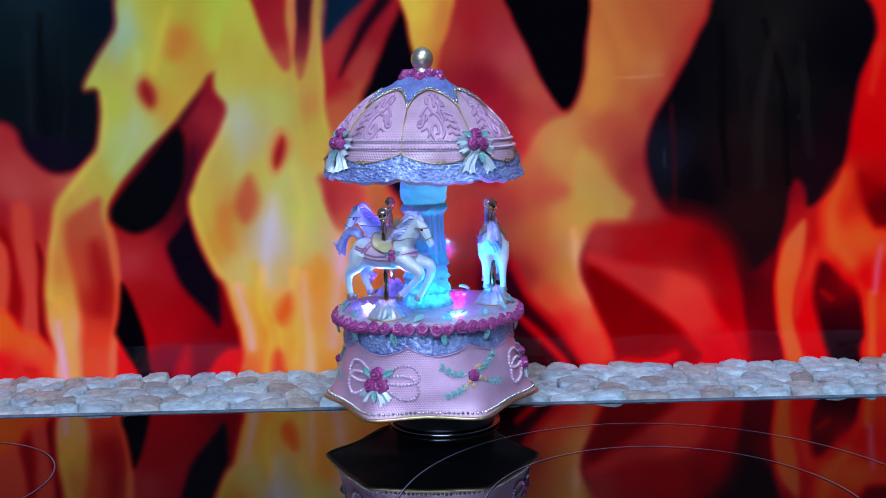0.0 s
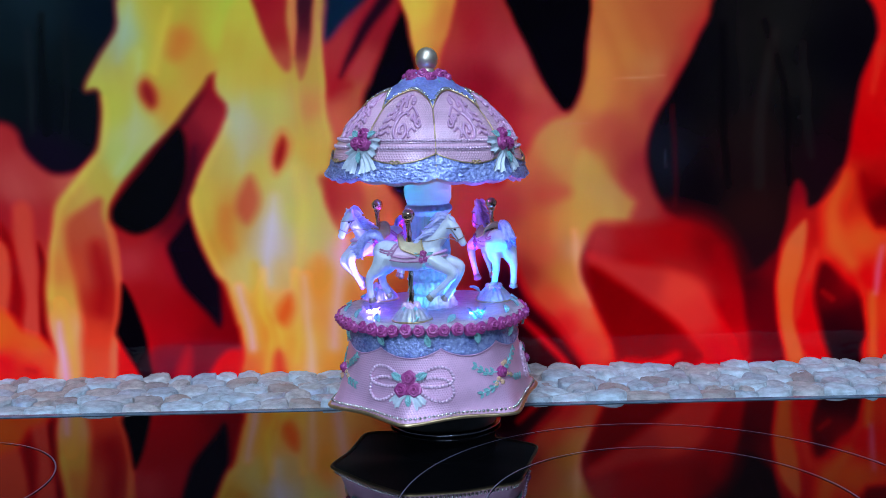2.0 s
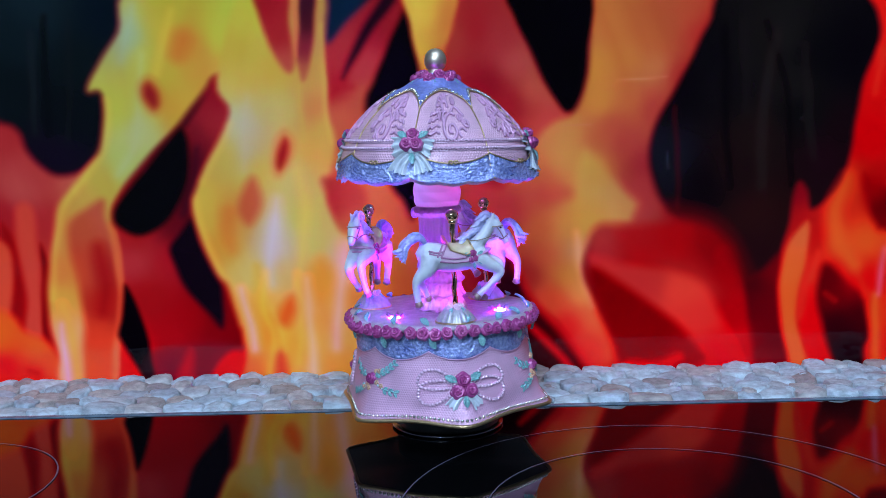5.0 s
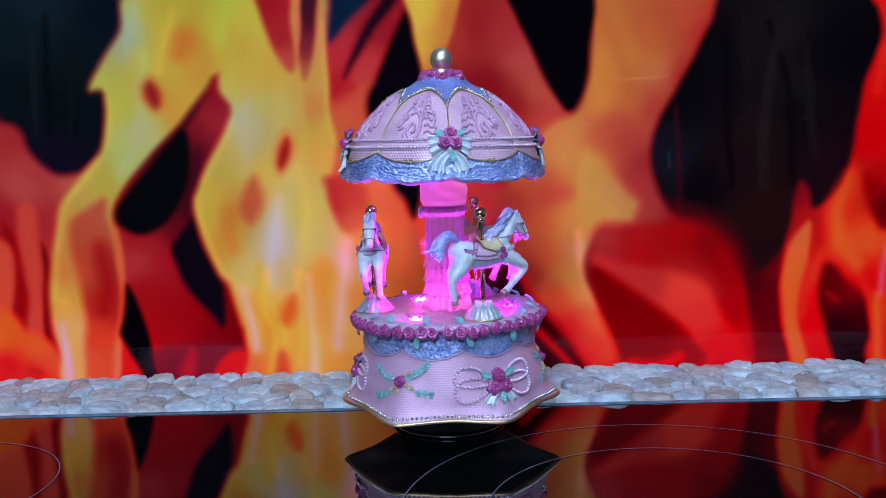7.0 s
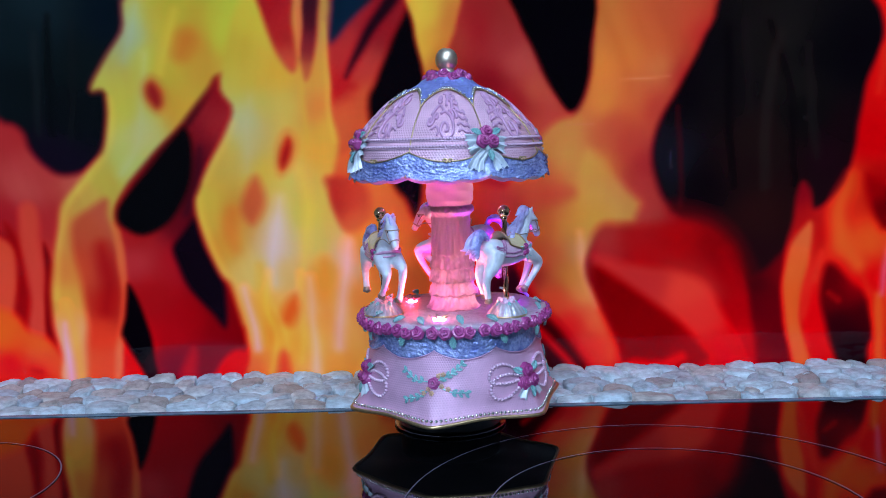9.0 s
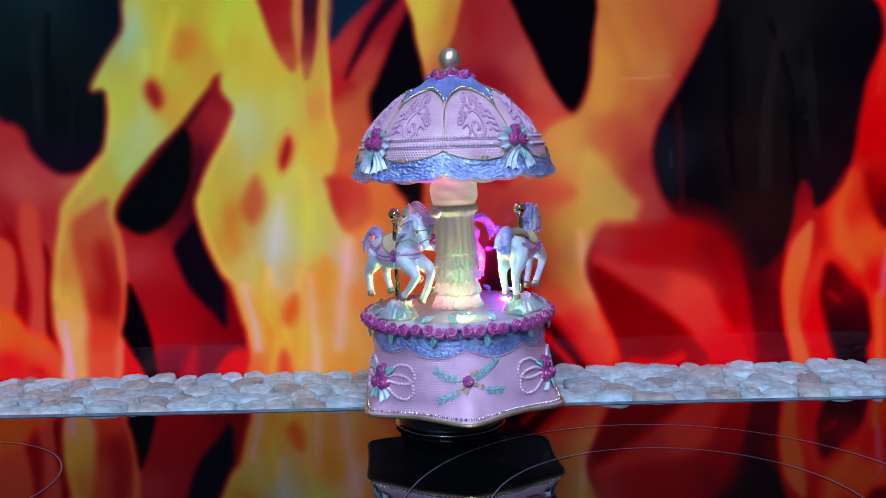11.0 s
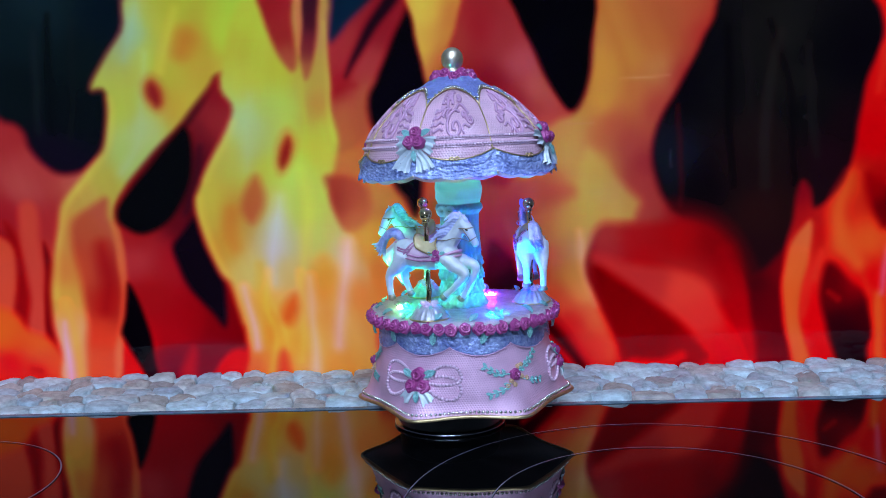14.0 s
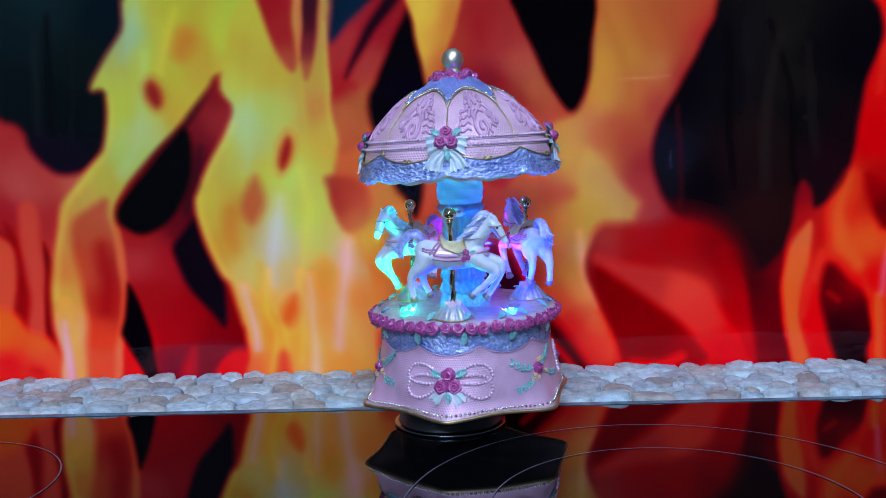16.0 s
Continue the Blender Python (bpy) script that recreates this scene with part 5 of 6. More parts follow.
for a0, power, stops in ((60, 3900.0, (C, (0.0, 0.15, 1.0), (0.06, 0.02, 1.0), (0.50, 0.0, 0.95), M, M, V, V, (0.30, 0.0, 0.14))), (300, 9000.0, (*[tuple(0.43 * q for q in c) for c in ((0.12, 0.10, 1.0), (0.12, 0.09, 1.0), V, M, P, O, G)], (0.0, 0.04, 0.7), B)), (180, 3900.0, (M, M, V, M, R, R, O, G, (0.0, 1.0, 0.55)))):
    # nine colours, one for every two seconds, a turn of forty degrees each
    ring = [(0.0, stops[0])] + [(0.055 + k / 9, c) for k, c in enumerate(stops)] + [(0.999, stops[-1])]
    bm = bmesh.new()
    ball(bm, (0, 0, 0), 0.0063, fine=4)
    lens = part("lamp_lens", bm, led_light("colour_lamp", ring, power), box_thing, "glowing colour-changing lamp dome in the deck")
    LAMPS.append((lens, way_of(a0, 0.0285, 0.0531), a0))

# two hidden fill lights added to the column, at its foot and under the canopy
core_stops = ((0.0, 0.74, 1.0), (0.04, 0.60, 1.0), (0.60, 0.26, 0.95), (1.0, 0.06, 0.66), (1.0, 0.13, 0.36), (0.90, 0.34, 0.38), (0.08, 0.66, 0.28), (0.03, 0.55, 0.50), (0.0, 0.0, 1.0))
core_ring = [(0.0, core_stops[0])] + [(0.055 + k / 9, c) for k, c in enumerate(core_stops)] + [(0.999, core_stops[-1])]
CORES = []
for z, flip, power in ((0.0525, 0, 40.0), (0.1305, 180, 24.0)):
    bm = bmesh.new()
    ball(bm, (0, 0, 0), 0.0085, fine=4)
    lens = part("column_fill", bm, led_light("column_fill", core_ring, power), box_thing, "added colour-changing fill light hidden inside the column")
    CORES.append((lens, z, flip))

# -- canopy --
canopy = tagged(new("canopy"), "domed umbrella canopy of eight netted pink panels")
canopy.parent = box_thing
canopy.matrix_local = Matrix.Translation((0, 0, 0.118)) @ Matrix.Rotation(radians(1.75), 4, Vector((-math.sin(radians(15)), math.cos(radians(15)), 0))) @ Matrix.Translation((0, 0, -0.118))
RIB = 65.5
HAT = smooth_line([(0.0040, 0.1690), (0.0095, 0.1655), (0.0140, 0.1622), (0.0200, 0.1592), (0.0256, 0.1558), (0.0316, 0.1502), (0.0372, 0.1440), (0.0408, 0.1380), (0.0434, 0.1317), (0.0449, 0.1260), (0.0461, 0.1215), (0.0472, 0.1185)], 220)


def hat_at(s, a, off=0.0):
    k = min(max(s, 0.0), 1.0) * 220
    i = min(int(k), 219)
    r, z = HAT[i] + (HAT[i + 1] - HAT[i]) * (k - i)
    mid = abs(math.sin(radians((a - RIB) * 4)))
    r *= 1 + 0.030 * (mid ** 0.8) * math.sin(math.pi * min(1, max(0, (s - 0.12) / 0.80))) - 0.012
    if s > 0.82:
        r += 0.0046 * (1 - mid) ** 2 * ((s - 0.82) / 0.18) - 0.0004 * mid
    return way_of(a, r + off, z + off * 0.4)


def hat_frame(s, a, off=0.0):
    p = hat_at(s, a, off)
    du = hat_at(s, a + 0.8, off) - hat_at(s, a - 0.8, off)
    dv = hat_at(s - 0.006, a, off) - hat_at(s + 0.006, a, off)
    return frame_at(p, du.cross(dv), dv)


def mid_of(a):
    return abs(math.sin(radians((a - RIB) * 4)))


def cap_edge(a):
    return 0.43 - 0.175 * mid_of(a) ** 0.75


def swag(a):
    return 0.715 + 0.066 * mid_of(a) ** 0.9


def hem(a):
    return 0.862 + 0.07 * mid_of(a) ** 0.6 + 0.026 * abs(math.sin(radians((a - RIB) * 12))) + 0.02 * (1 - mid_of(a)) ** 6


for k in range(8):
    bm = bmesh.new()
    grid(bm, 30, 40, lambda u, v: (*hat_at(0.2 + 0.64 * v, RIB + 45 * (k + u)), 2 * math.pi * 0.044 * (k + u) / 8, -0.044 * v))
    part("panel", turned(bm), PINK, canopy, "pearly pink panel with a fine net")
bm = bmesh.new()


def hat_lace(u, v):
    a = 360 * u
    s = swag(a) + (hem(a) - swag(a)) * v
    n = noise.fractal((a * 0.42, s * 70, 5.0), 0.6, 2.2, 4)
    m = noise.noise((a * 1.1, s * 170, 2.0))
    return hat_at(s, a, 0.0008 + 0.0006 * n + 0.0003 * m)


grid(bm, 640, 26, hat_lace, True)
part("lace_border", turned(bm), LILAC, canopy, "crinkled lilac lace border with scalloped hem")
bm = bmesh.new()
grid(bm, 240, 6, lambda u, v: hat_at(hem(360 * u) - 0.06 + 0.074 * v, 360 * u, -0.0004 - 0.0012 * v), True)
grid(bm, 240, 8, lambda u, v: hat_at(0.30 + 0.56 * v, 360 * u, -0.0022), True)
part("lining", bm, FROST, canopy, "translucent frosted lining under the canopy")
bm = bmesh.new()
grid(bm, 360, 40, lambda u, v: hat_at(0.02 + (cap_edge(360 * u) - 0.02) * v, 360 * u, 0.0008 + 0.0005 * v * noise.fractal((360 * u * 0.35, v * 14, 1.0), 0.6, 2.2, 3)), True)
part("cap", turned(bm), LILAC_CAP, canopy, "lilac petal cap")
for k in range(8):
    a = RIB + 45 * k
    bm = bmesh.new()
    tube(bm, [(*hat_at(s, a, 0.0003), 0.00032) for s in np.linspace(0.42, 0.90, 26)], 6)
    part("rib", turned(bm), GOLD, canopy, "thin gold rib")
    bm = bmesh.new()
    tube(bm, [(*hat_at(cap_edge(b), b, 0.0008), 0.00034) for b in np.linspace(a, a + 45, 25)], 6)
    part("cap_edging", turned(bm), GOLD, canopy)
    bm = bmesh.new()
    beads(bm, [hat_at(cap_edge(b) - 0.018, b, 0.0010) for b in np.linspace(a + 1.5, a + 43.5, 15)], 0.00078)
    part("bead_edging", bm, SILVER, canopy, "silver bead edging of the cap")
    bm = bmesh.new()
    tube(bm, [(*hat_at(swag(b), b, 0.0010), 0.00034) for b in np.linspace(a, a + 45, 25)], 6)
    for s in (1, -1):
        tube(bm, [(*hat_at(swag(a + 22.5) - 0.006 + t * 0.0005 - 0.010 * math.sin(t), a + 22.5 + s * (1.4 + 1.1 * math.cos(t)), 0.0014), 0.0004) for t in np.linspace(-1, 4.6, 14)], 6)
    part("swag", turned(bm), GOLD, canopy, "gold swag line with two curls")
    for s0 in (0.636, 0.682):
        bm = bmesh.new()
        beads(bm, [hat_at(s0, b, 0.0006) for b in np.linspace(a + 0.9, a + 44.1, 23)], 0.00080)
        tube(bm, [(*hat_at(s0 + 0.010, b, 0.0000), 0.00045) for b in np.linspace(a, a + 45, 20)], 5)
        part("pearl_band", bm, PEARL, canopy, "band of tiny pink pearls")
    # raised scrollwork; every other panel is mirrored
    flip = 1 if k % 2 else -1

    def scroll(bm, pts, r=0.00052, n=26):
        tube(bm, [(*hat_at(0.29 + 0.33 * p[1], a + 22.5 + flip * p[0] * 18.0 * (0.62 + 0.38 * p[1]), 0.0004), r * 1.15) for p in smooth_line(pts, n)], 6)
    bm = bmesh.new()

    def curl(cx, cy, r0, a0, turns, r=0.0005, n=22):
        """A spiral that winds inwards."""
        scroll(bm, [(cx + r0 * (1 - 0.85 * t) * math.cos(a0 + turns * 6.283 * t), cy + 0.8 * r0 * (1 - 0.85 * t) * math.sin(a0 + turns * 6.283 * t)) for t in np.linspace(0, 1, 12)], r, n)
    scroll(bm, [(-0.30, 0.56), (-0.10, 0.52), (0.14, 0.60), (0.24, 0.78), (0.14, 0.98), (-0.10, 1.02), (-0.24, 0.88), (-0.16, 0.74), (0.0, 0.76), (0.02, 0.88), (-0.08, 0.90)], 0.0006, 40)
    for j in range(8):
        b = radians(-78 + 27 * j)
        bx, by = math.cos(b), -math.sin(b)
        scroll(bm, [(0.14 + 0.16 * bx, 0.40 + 0.10 * by), (0.14 + 0.32 * bx + 0.06 * by, 0.40 + 0.20 * by - 0.03), (0.14 + 0.46 * bx, 0.40 + 0.30 * by), (0.14 + 0.46 * bx + 0.08 * by, 0.36 + 0.30 * by - 0.05)], 0.0005, 12)
    scroll(bm, [(-0.02, 0.40), (0.02, 0.28), (0.16, 0.24), (0.28, 0.34), (0.24, 0.48), (0.08, 0.50)], 0.0006, 20)
    scroll(bm, [(-0.14, 0.50), (-0.36, 0.40), (-0.56, 0.44), (-0.74, 0.58)], 0.00055, 16)
    curl(-0.72, 0.70, 0.15, -1.2, 1.4)
    curl(-0.50, 0.62, 0.12, 2.0, 1.3)
    curl(-0.44, 0.24, 0.14, 0.6, 1.4)
    scroll(bm, [(-0.60, 0.86), (-0.44, 0.80), (-0.32, 0.88), (-0.36, 0.98)], 0.0005, 12)
    for j in range(4):
        y = 0.52 + 0.13 * j
        scroll(bm, [(0.40, y), (0.54, y - 0.04), (0.70, y + 0.03), (0.80, y - 0.02), (0.84, y + 0.06)], 0.0005, 12)
    scroll(bm, [(-0.24, 0.10), (-0.04, 0.02), (0.16, 0.06), (0.05, 0.14)], 0.0005, 12)
    part("scrollwork", turned(bm), PINK_SMOOTH, canopy, "raised pink scrollwork")

for k in range(4):
    a0 = RIB + 90 * k

    def on_hat(x, y, off, a0=a0):
        return hat_at(0.70 - y / 62.0, a0 + x / 0.78, off)
    bm = bmesh.new()
    ball(bm, on_hat(0, 0, 0.0015), 0.0022, fine=2)
    bow = part("bow", bm, WHITE, canopy, "white ruffled ribbon bow with three plum roses")
    for path, w0, w1 in (([(-0.5, 0.5), (-4.5, 1.8), (-8.8, 1.0)], 3.4, 8.0), ([(0.5, 0.5), (4.5, 1.8), (8.6, 0.6)], 3.4, 8.0), ([(-0.5, -1), (-4.4, -5.0), (-6.0, -9.6)], 3.4, 8.4), ([(0.5, -1), (4.0, -5.0), (5.6, -9.4)], 3.4, 8.4)):
        bm = bmesh.new()
        ribbon(bm, on_hat, path, w0, w1, 5, 0.0009)
        part("ribbon", turned(bm), WHITE, bow)
    for x, y, size in ((0.1, 5.4, 0.0029), (-2.2, 1.8, 0.0029), (2.1, 1.6, 0.0029)):
        m = hat_frame(0.70 - y / 62.0, a0 + x / 0.78, 0.0036)
        rose(bow, m @ pose(0, 0, 0, 0, 0, 77 * x), size)
    for x, y, turn, size in ((2.4, 4.2, 30, 0.0052), (-2.4, 4.2, 150, 0.0052), (0.2, -1.4, -80, 0.0050)):
        leaf(bow, hat_frame(0.70 - y / 62.0, a0 + x / 0.78, 0.0026), turn, size)

for k in range(12):
    a = 30 * k + rng.uniform(-4, 4)
    m = frame_at(way_of(a, 0.0078 + 0.0020 * (k % 2), 0.1676 - 0.0018 * (k % 2)), way_of(a) + Vector((0, 0, 0.9)), (0, 0, 1))
    rose(canopy, m, 0.0029)
    if k % 2:
        leaf(canopy, frame_at(way_of(a + 14, 0.0105, 0.1650), way_of(a) + Vector((0, 0, 0.8)), (0, 0, 1)), -90, 0.0042)
bm = bmesh.new()
lathe(bm, [(0.0, 0.1799), (0.0018, 0.1796), (0.0034, 0.1786), (0.0046, 0.1770), (0.0052, 0.1748), (0.0050, 0.1728), (0.0043, 0.1712), (0.0035, 0.1705), (0.0036, 0.1698), (0.0040, 0.1690), (0.0044, 0.1672), (0.0044, 0.164)], 40)
part("finial", turned(bm), BRUSHED_GOLD, canopy, "satin gold ball finial")

# -- horses --


def carried_head(bm):
    """Bends neck and head a little forward and down (metres)."""
    for v in bm.verts:
        x, z = v.co.x * 1000, v.co.z * 1000
        s = min(1, max(0, (z - 91) / 10)) * min(1, max(0, (x - 3) / 6))
        f = min(1, max(0, (x - 15) / 7)) * min(1, max(0, (z - 88) / 5))
        v.co.x += 0.0019 * s + 0.0007 * f
        v.co.z -= 0.0009 * s + 0.0022 * f
    return bm


def horse_body():
    """One prancing horse, facing +x with its outer side to -y, in millimetres."""
    bm = bmesh.new()
    tube(bm, smooth_line([(14.5, 0, 88.5, 3.4), (12, 0, 88, 5.2), (6, 0, 87, 5.6), (-1, 0, 86.6, 5.7), (-8, 0, 88.2, 6.1), (-13.2, 0, 89.6, 5.2), (-15.6, 0, 90.0, 3.0)], 20), 16)
    tube(bm, smooth_line([(9, 0, 90.5, 5.0), (12.2, 0, 95.5, 3.9), (14.4, 0, 100, 3.1), (16.2, 0, 103.4, 2.6)], 12), 14, flat=0.8)
    tube(bm, smooth_line([(15.4, 0, 103.6, 2.3), (17.6, 0, 102.2, 2.9), (20, 0, 99.2, 2.2), (22.2, 0, 96.3, 1.65), (23.3, 0, 95.0, 1.6)], 14), 12)
    for s in (1, -1):
        tube(bm, [(15.8, 1.3 * s, 104.6, 1.0), (16.2, 1.7 * s, 106.2, 0.8), (16.8, 1.9 * s, 107.8, 0.3)], 8)
    legs = ([(10, -2.8, 87, 4.0), (14.5, -3.2, 84, 3.4), (20.0, -3.4, 81.0, 2.3), (19.2, -3.4, 78.4, 1.9), (14.6, -3.3, 74.0, 1.5), (11.4, -3.2, 71.4, 1.5), (10.0, -3.2, 70.2, 1.7)],
            [(10, 2.8, 87, 4.0), (15.5, 3.2, 85, 3.3), (21.6, 3.4, 83.2, 2.3), (21.6, 3.4, 79.5, 1.9), (18.6, 3.3, 73.5, 1.5), (16.2, 3.2, 70.0, 1.5), (15.2, 3.2, 68.8, 1.7)],
            [(-10.5, -2.6, 88, 5.0), (-13.2, -3.4, 83, 3.8), (-17.4, -3.6, 78.8, 2.2), (-18.0, -3.6, 75, 1.7), (-17.6, -3.6, 71, 1.5), (-17.2, -3.6, 69.2, 1.7)],
            [(-10.0, 2.6, 88, 5.0), (-11.0, 3.4, 83, 3.8), (-14.0, 3.6, 79.5, 2.2), (-13.6, 3.6, 75, 1.7), (-12.0, 3.6, 71.5, 1.5), (-11.4, 3.6, 70.0, 1.7)])
    for leg in legs:
        tube(bm, smooth_line(leg, 18), 12)
    bmesh.ops.scale(bm, vec=(0.001, 0.001, 0.001), verts=bm.verts)
    return only_mesh("horse", turned(carried_head(bm)), HORSE), legs


def strands(bm, lines, n=10, flat=0.55, k=8):
    for pts in lines:
        tube(bm, [(p[0] / 1000, p[1] / 1000, p[2] / 1000, max(p[3], 0.05) / 1000) for p in smooth_line(pts, n)], k, flat=flat)


def drape(x, phi, off=0.0):
    """A point on the horse's barrel, phi degrees from its top."""
    c = 87.1 + 0.10 * (x - 0) * (1 if x < 0 else 0) * -1
    return ((x) / 1000, -(5.7 + off) * math.sin(radians(phi)) / 1000, (c + (5.9 + off) * math.cos(radians(phi))) / 1000)


def band(bm, path, r, n=16, k=6):
    tube(bm, [(*drape(p[0], p[1], 0.25), r / 1000) for p in smooth_line(path, n)], k)


HORSE_MESH, LEGS = horse_body()


def make_horse(angle):
    horse = linked("horse", HORSE_MESH, HORSE, box_thing, "white carousel horse with lilac mane and gold saddle")
    mod = horse.modifiers.new("skin", "REMESH")
    mod.mode, mod.voxel_size, mod.use_smooth_shade = "VOXEL", 0.00055, True
    sm = horse.modifiers.new("soft", "SMOOTH")
    sm.factor, sm.iterations = 0.5, 5
    horse.matrix_local = Matrix.Translation(way_of(angle, 0.0330) + Vector((-0.0014, 0, 0))) @ pose(0, 0, 0, 0, 0, angle)
    rng = random.Random(8)
    bm = bmesh.new()
    lines = []
    for j in range(11):
        t = j / 10
        root = np.array((16.6 - 8.2 * t ** 1.2 - 1.6, 0, 106.2 - 12.6 * t))
        for s in (-1, 1):
            y = s * rng.uniform(0.6, 1.9)
            d = rng.uniform(2.4, 4.2)
            lines.append([(root[0] + 0.6, y * 0.3, root[2] + 0.2, 0.9), (root[0] - d * 0.6, y, root[2] + 0.9, 1.15), (root[0] - d * 1.25, y * 1.5, root[2] - 0.8, 0.8), (root[0] - d * 1.5 - 0.6, y * 1.7, root[2] - 2.4 + rng.uniform(0, 2), 0.15)])
    lines.append([(16.2, -0.4, 106.4, 1.0), (18.0, -0.6, 105.6, 1.0), (19.2, -0.8, 103.4, 0.3)])
    strands(bm, lines)
    part("mane", turned(carried_head(bm)), MANE, horse, "wavy lilac mane")
    bm = bmesh.new()
    lines = []
    for j in range(16):
        y, o = rng.uniform(-2.4, 2.4), rng.uniform(-1, 1)
        low = j / 15
        lines.append([(-11.8, 0.2 * y, 92.8, 1.3), (-14.6, 0.4 * y, 97.2 + 0.5 * o, 1.7), (-18.6, 0.7 * y, 97.6 - 1.6 * low + 0.5 * o, 1.8), (-21.8 + 0.8 * o, y, 94.6 - 2.2 * low, 1.7), (-24.0 + 1.8 * low, 1.3 * y, 92.2 - 4.0 * low + 0.5 * o, 1.3), (-27.6 + 5.6 * low + o, 1.5 * y, 92.0 - 6.2 * low, 0.15)])
    strands(bm, lines, 12)
    part("tail", turned(bm), TAIL, horse, "wavy lilac tail")
    # blanket and straps
    bm = bmesh.new()
    for s in (1, -1):
        grid(bm, 10, 8, lambda u, v: drape(-9.6 + 4.4 * (1 - v) + (17.0 - 5.6 * (1 - v)) * u, s * (18 + 84 * v), 0.35 + 0.12 * (v > 0.95)))
    blanket = part("blanket", turned(bm), PEARL, horse, "pale pink saddle blanket with raised borders")
    bm = bmesh.new()
    for s in (1, -1):
        for q in (0.0, 1.7):
            edge = [(-5.2 + q, s * 24), (-9.4 + q * 1.5, s * (100 - q * 9)), (-2 + q * 0.2, s * (104 - q * 9)), (6.6 - q * 1.3, s * (100 - q * 9)), (5.6 - q * 0.8, s * 40)]
            for p, q2 in zip(edge, edge[1:]):
                band(bm, [p, ((p[0] + q2[0]) / 2, (p[1] + q2[1]) / 2), q2], 0.48, 8)
        band(bm, [(-6, s * 62), (-9, s * 66), (-12, s * 60)], 0.5, 8)
        band(bm, [(-6, s * 72), (-9, s * 76), (-12, s * 70)], 0.4, 8)
    part("blanket_border", turned(bm), PLUM_EDGE, blanket, "dusky pink raised border")
    bm = bmesh.new()
    strands(bm, [[(6, 5.6 * s, 86.6, 0.7), (10.5, 5.6 * s, 88.2, 0.7), (14.6, 3.6 * s, 89.6, 0.7), (16.8, 0, 90.0, 0.7)] for s in (1, -1)] + [[(6, 5.8 * s, 85.2, 0.45), (11, 5.6 * s, 86.6, 0.45), (15, 3.2 * s, 87.6, 0.45), (16.9, 0, 88.0, 0.45)] for s in (1, -1)], 14, 1.0)
    part("breast_strap", turned(bm), PINK_SMOOTH, horse, "pink breast strap")
    bm = bmesh.new()

    def seat(u, v):
        x, phi = -4.6 + 10.6 * u, -74 + 148 * v
        rise = 2.8 * max(0, (0.28 - u) / 0.28) ** 1.5 + 1.6 * max(0, (u - 0.75) / 0.25) ** 1.5
        narrow = 1 - 0.45 * abs(u - 0.62)
        side = abs(v - 0.5) * 2
        return drape(x + 2.2 * side ** 2, phi * narrow, 0.9 + rise * (1 - side ** 2))
    grid(bm, 14, 16, seat)
    part("saddle", turned(bm), SADDLE, horse, "cream saddle edged with gold")
    bm = bmesh.new()
    edge = [seat(0, k / 16) for k in range(17)] + [seat(k / 14, 1) for k in range(1, 15)] + [seat(1, 1 - k / 16) for k in range(1, 17)] + [seat(1 - k / 14, 0) for k in range(1, 14)]
    tube(bm, [(*p, 0.0004) for p in edge], 6, True)
    part("saddle_edge", turned(bm), GOLD, horse, "gold saddle edge")
    # bridle, eyes, hooves
    bm = bmesh.new()
    for c, r, tilt in (((21.3, 0, 97.6), 2.1, 40), ((17.6, 0, 101.8), 3.1, 70)):
        m = Matrix.Translation([v / 1000 for v in c]) @ pose(0, 0, 0, 0, tilt, 0)
        tube(bm, [(*(m @ Vector((0, r * math.cos(t) / 1000, r * math.sin(t) / 1000))), 0.00028) for t in np.linspace(0, 2 * math.pi, 19)[:-1]], 5, True)
    strands(bm, [[(21.0, 2.0 * s, 97.0, 0.28), (19.0, 2.6 * s, 99.6, 0.28), (17.2, 2.8 * s, 101.6, 0.28)] for s in (1, -1)] + [[(21.0, 2.0 * s, 96.6, 0.25), (16.8, 3.4 * s, 97.0, 0.25), (11.5, 4.4 * s, 95.4, 0.25), (5.6, 2.4 * s, 94.6, 0.25)] for s in (1, -1)], 10, 1.0, 5)
    part("bridle", turned(carried_head(bm)), HOOF, horse, "thin dull gold bridle")
    bm = bmesh.new()
    for s in (1, -1):
        ball(bm, (0.0188, 0.0023 * s, 0.1016), 0.00062, (1.2, 0.6, 0.9))
    part("eyes", carried_head(bm), BLACK, horse, "small painted black eyes")
    for leg in LEGS:
        p, q = np.array(leg[-2][:3]), np.array(leg[-1][:3])
        d = (q - p) / np.linalg.norm(q - p)
        bm = bmesh.new()
        tube(bm, [(*((q + d * k) / 1000), r / 1000) for k, r in ((-0.3, 1.5), (0.6, 1.75), (1.7, 2.0), (1.9, 1.7))], 10)
        part("hoof", turned(bm), HOOF, horse, "dull gold hoof")
    for s in (-1, 1):
        for x, z, size in ((7.6, 89.6, 1.5), (8.6, 87.2, 1.3), (6.6, 86.6, 1.2)):
            rose(horse, frame_at((x / 1000, s * 0.0061, z / 1000), (0.2, s, 0.2), (0, 0, 1)), size / 1000)
        for x, z, turn in ((9.4, 89, 20), (7.6, 85.2, -80), (6.0, 88.4, 150), (9.6, 86, -30)):
            leaf(horse, frame_at((x / 1000, s * 0.0059, z / 1000), (0.1, s, 0.1), (0, 0, 1)), turn, 0.0028)
    return horse


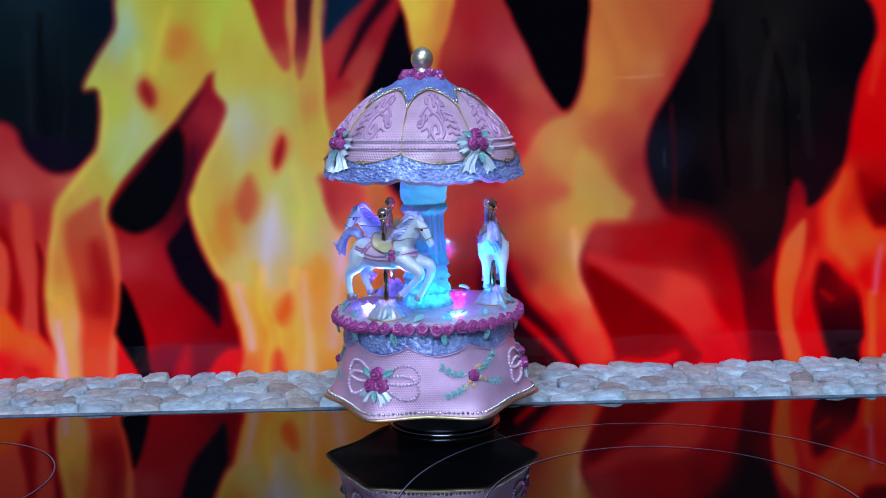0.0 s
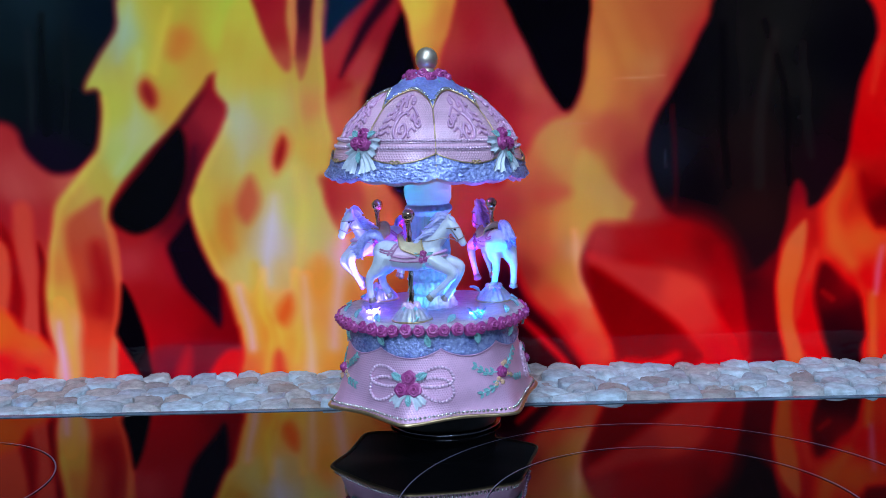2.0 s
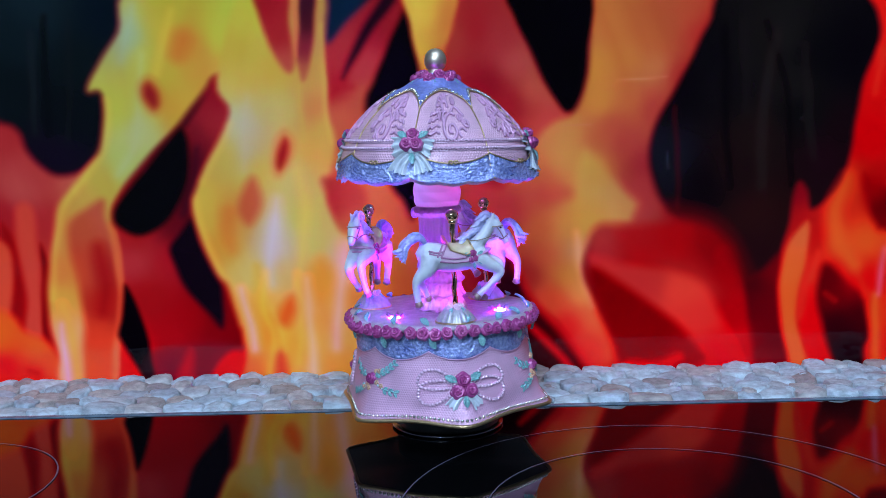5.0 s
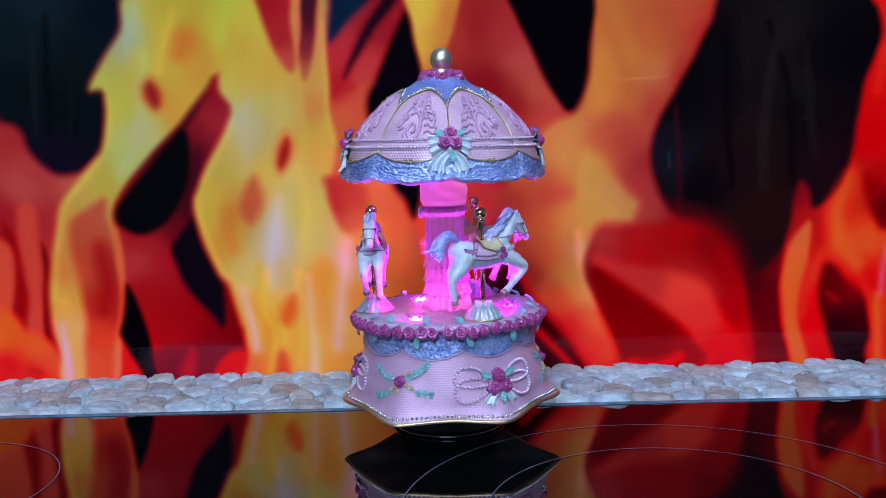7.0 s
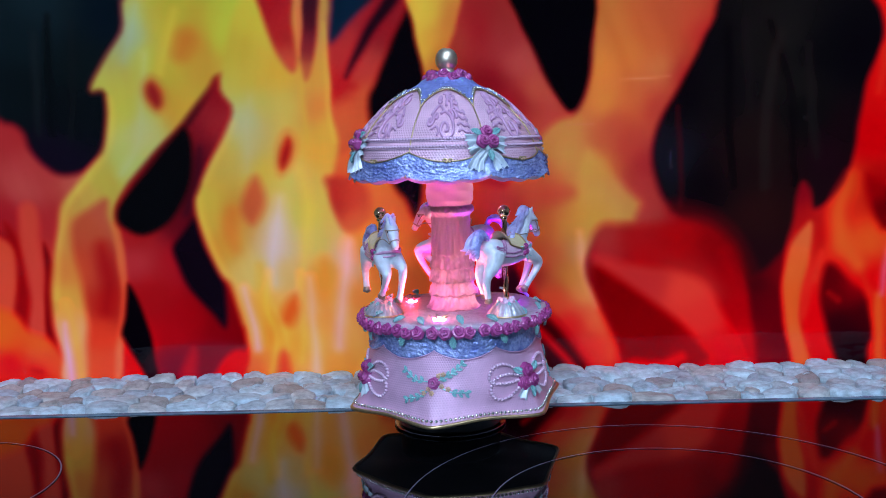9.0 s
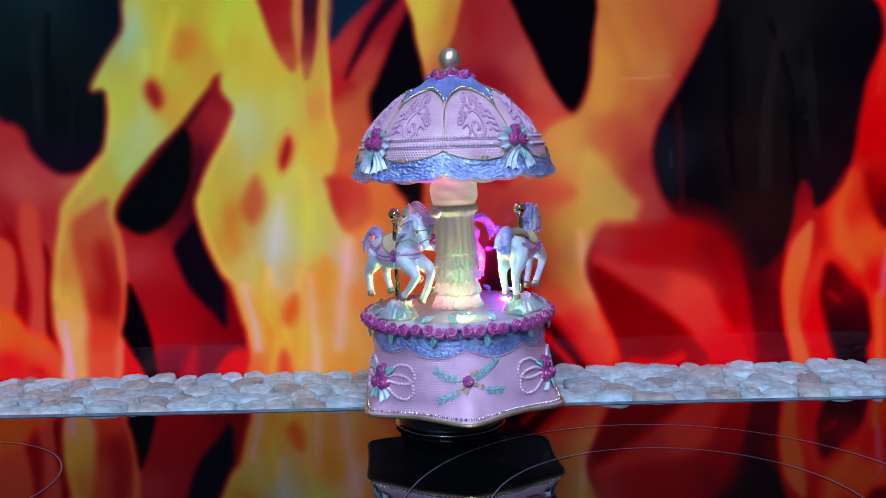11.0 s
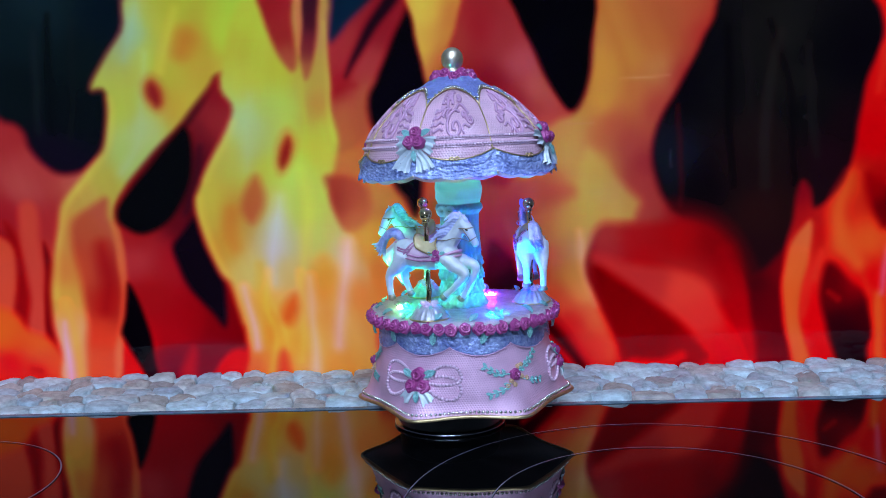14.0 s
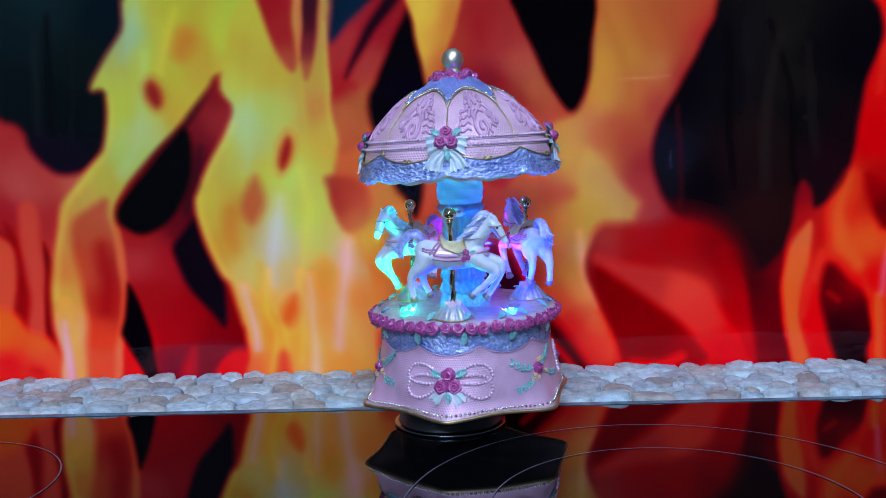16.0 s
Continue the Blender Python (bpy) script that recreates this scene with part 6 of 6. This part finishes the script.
def make_pole(angle):
    m = Matrix.Translation(way_of(angle, 0.0330) + Vector((-0.0014, 0, 0))) @ pose(0, 0, 0, 0, 0, angle)
    bm = bmesh.new()
    tube(bm, [(0, 0, z, 0.00105) for z in np.linspace(0.064, 0.1035, 60)], 12, twist=0.16, lobes=3)
    pole = part("pole", turned(bm), BRASS, box_thing, "twisted brass pole with a ball top")
    pole.matrix_local = m
    bm = bmesh.new()
    ball(bm, (0, 0, 0.1058), 0.0029, fine=4)
    lathe(bm, [(0.0013, 0.1022), (0.0019, 0.1028), (0.0014, 0.1036)], 20)
    part("pole_ball", bm, BRASS, pole, "polished brass ball")
    bm = bmesh.new()
    lathe(bm, [(0.0088, 0.0586), (0.0089, 0.0594), (0.0084, 0.0600), (0.0074, 0.0614), (0.0060, 0.0632), (0.0044, 0.0646), (0.0030, 0.0652), (0.0, 0.0654)], 72, lambda r, z, a: r * (1 + (0.045 * math.cos(18 * a) if 0.0598 < z < 0.065 else 0)))
    foot = part("pedestal", turned(bm), SHELL, pole, "fluted white shell pedestal")
    bm = bmesh.new()
    tube(bm, [(*way_of(10 * k, 0.0088, 0.0592), 0.0005) for k in range(36)], 6, True)
    part("pedestal_rim", turned(bm), GOLD, pole)
    for k in range(5):
        a = 72 * k
        ob = linked("pedestal_rose", ROSE_SMALL, WHITE, pole, "pale rose on the pedestal")
        ob.matrix_local = sized(frame_at(way_of(a, 0.0030, 0.0656), way_of(a) + Vector((0, 0, 1.2)), (0, 0, 1)), 0.0018)
        leaf(pole, frame_at(way_of(a + 36, 0.0036, 0.0652), way_of(a + 36) + Vector((0, 0, 0.8)), (0, 0, 1)), -90, 0.0030)


ROSE_SMALL = ROSE_MESH.copy()
ROSE_SMALL.materials.clear()
ROSE_SMALL.materials.append(PEARL)
for angle in (2.2, 122.2, 242.2):
    make_horse(angle)
    make_pole(angle)

# small clear flowers round the lamps
PETAL = leaf_mesh("lamp_petal", FROST)
for lens, at, a0 in LAMPS:
    for j in range(5):
        ob = linked("lamp_petal", PETAL, FROST, deck, "frosted petal round a lamp")
        ob.matrix_local = sized(frame_at(at + Vector((0, 0, 0.0056)), (0, 0, 1), (0, 1, 0)) @ pose(0, 0, 0, 0, 0, 72 * j + 17 * a0) @ pose(0.0027, 0, 0, 0, -36 - 8 * (j % 3), 0), 0.0027 + 0.0004 * (j % 2))

# -- the turntable on which the box rides --
stand = tagged(new("turntable_stand"), "low round turntable with a chrome lip under the music box", "turntable")
stand.location = (0.0015, 0.483, 0)
bm = bmesh.new()
lathe(bm, [(0.0, 0.0003), (0.0266, 0.0003), (0.0271, 0.0007), (0.0271, 0.0013), (0.0266, 0.0018), (0.0250, 0.0022)], 72)
part("lip", turned(bm), CHROME, stand, "chrome lip")
bm = bmesh.new()
lathe(bm, [(0.0252, 0.0020), (0.0245, 0.0034), (0.0243, 0.0125), (0.0236, 0.0135), (0.006, 0.0136), (0.006, 0.0150), (0.0, 0.0150)], 72)
part("drum", turned(bm), BLACK_PLASTIC, stand, "glossy dark drum")

pebble_strip()


def motions():
    rows = []
    drift = [(0, 0.7, 0.0014), (3.5, 0.8, 0.0017), (7, 0.9, 0.0015), (9, 0.9, 0.0010), (12.5, 1.0, 0.0003), (14.5, 1.1, 0.0005), (16, 1.2, 0.0005)]
    drift = smooth_line(drift, 96)
    for k in range(33):
        t = k * 0.5
        c = way_of(-62 + 8.75 * t, 0.0088)
        tilt, dx = (float(np.interp(t, [p[0] for p in drift], [p[n] for p in drift])) for n in (1, 2))
        rows.append((t, pose(0.0017 + c.x + dx, 0.483 + c.y, 0.0, 0, -tilt, 0) @ pose(0, 0, 0, 0, 0, -32.6 + 8.75 * t)))
    walk(box_thing, rows)
    # the lamp domes turn under the deck, so that their colours follow one another
    for lens, at, a0 in LAMPS:
        rows = []
        for k in range(17):
            turn = 160.2 - 20.0 * k
            rows.append((float(k), Matrix.Translation(at) @ pose(0, 0, 0, 0, 0, a0 + 90) @ pose(0, 0, 0, 0, turn, 0)))
        walk(lens, rows)
    for lens, z, flip in CORES:
        walk(lens, [(float(k), pose(0, 0, z, flip, 0, 0) @ pose(0, 0, 0, 0, 160.2 - 20.0 * k, 0)) for k in range(17)])


motions()
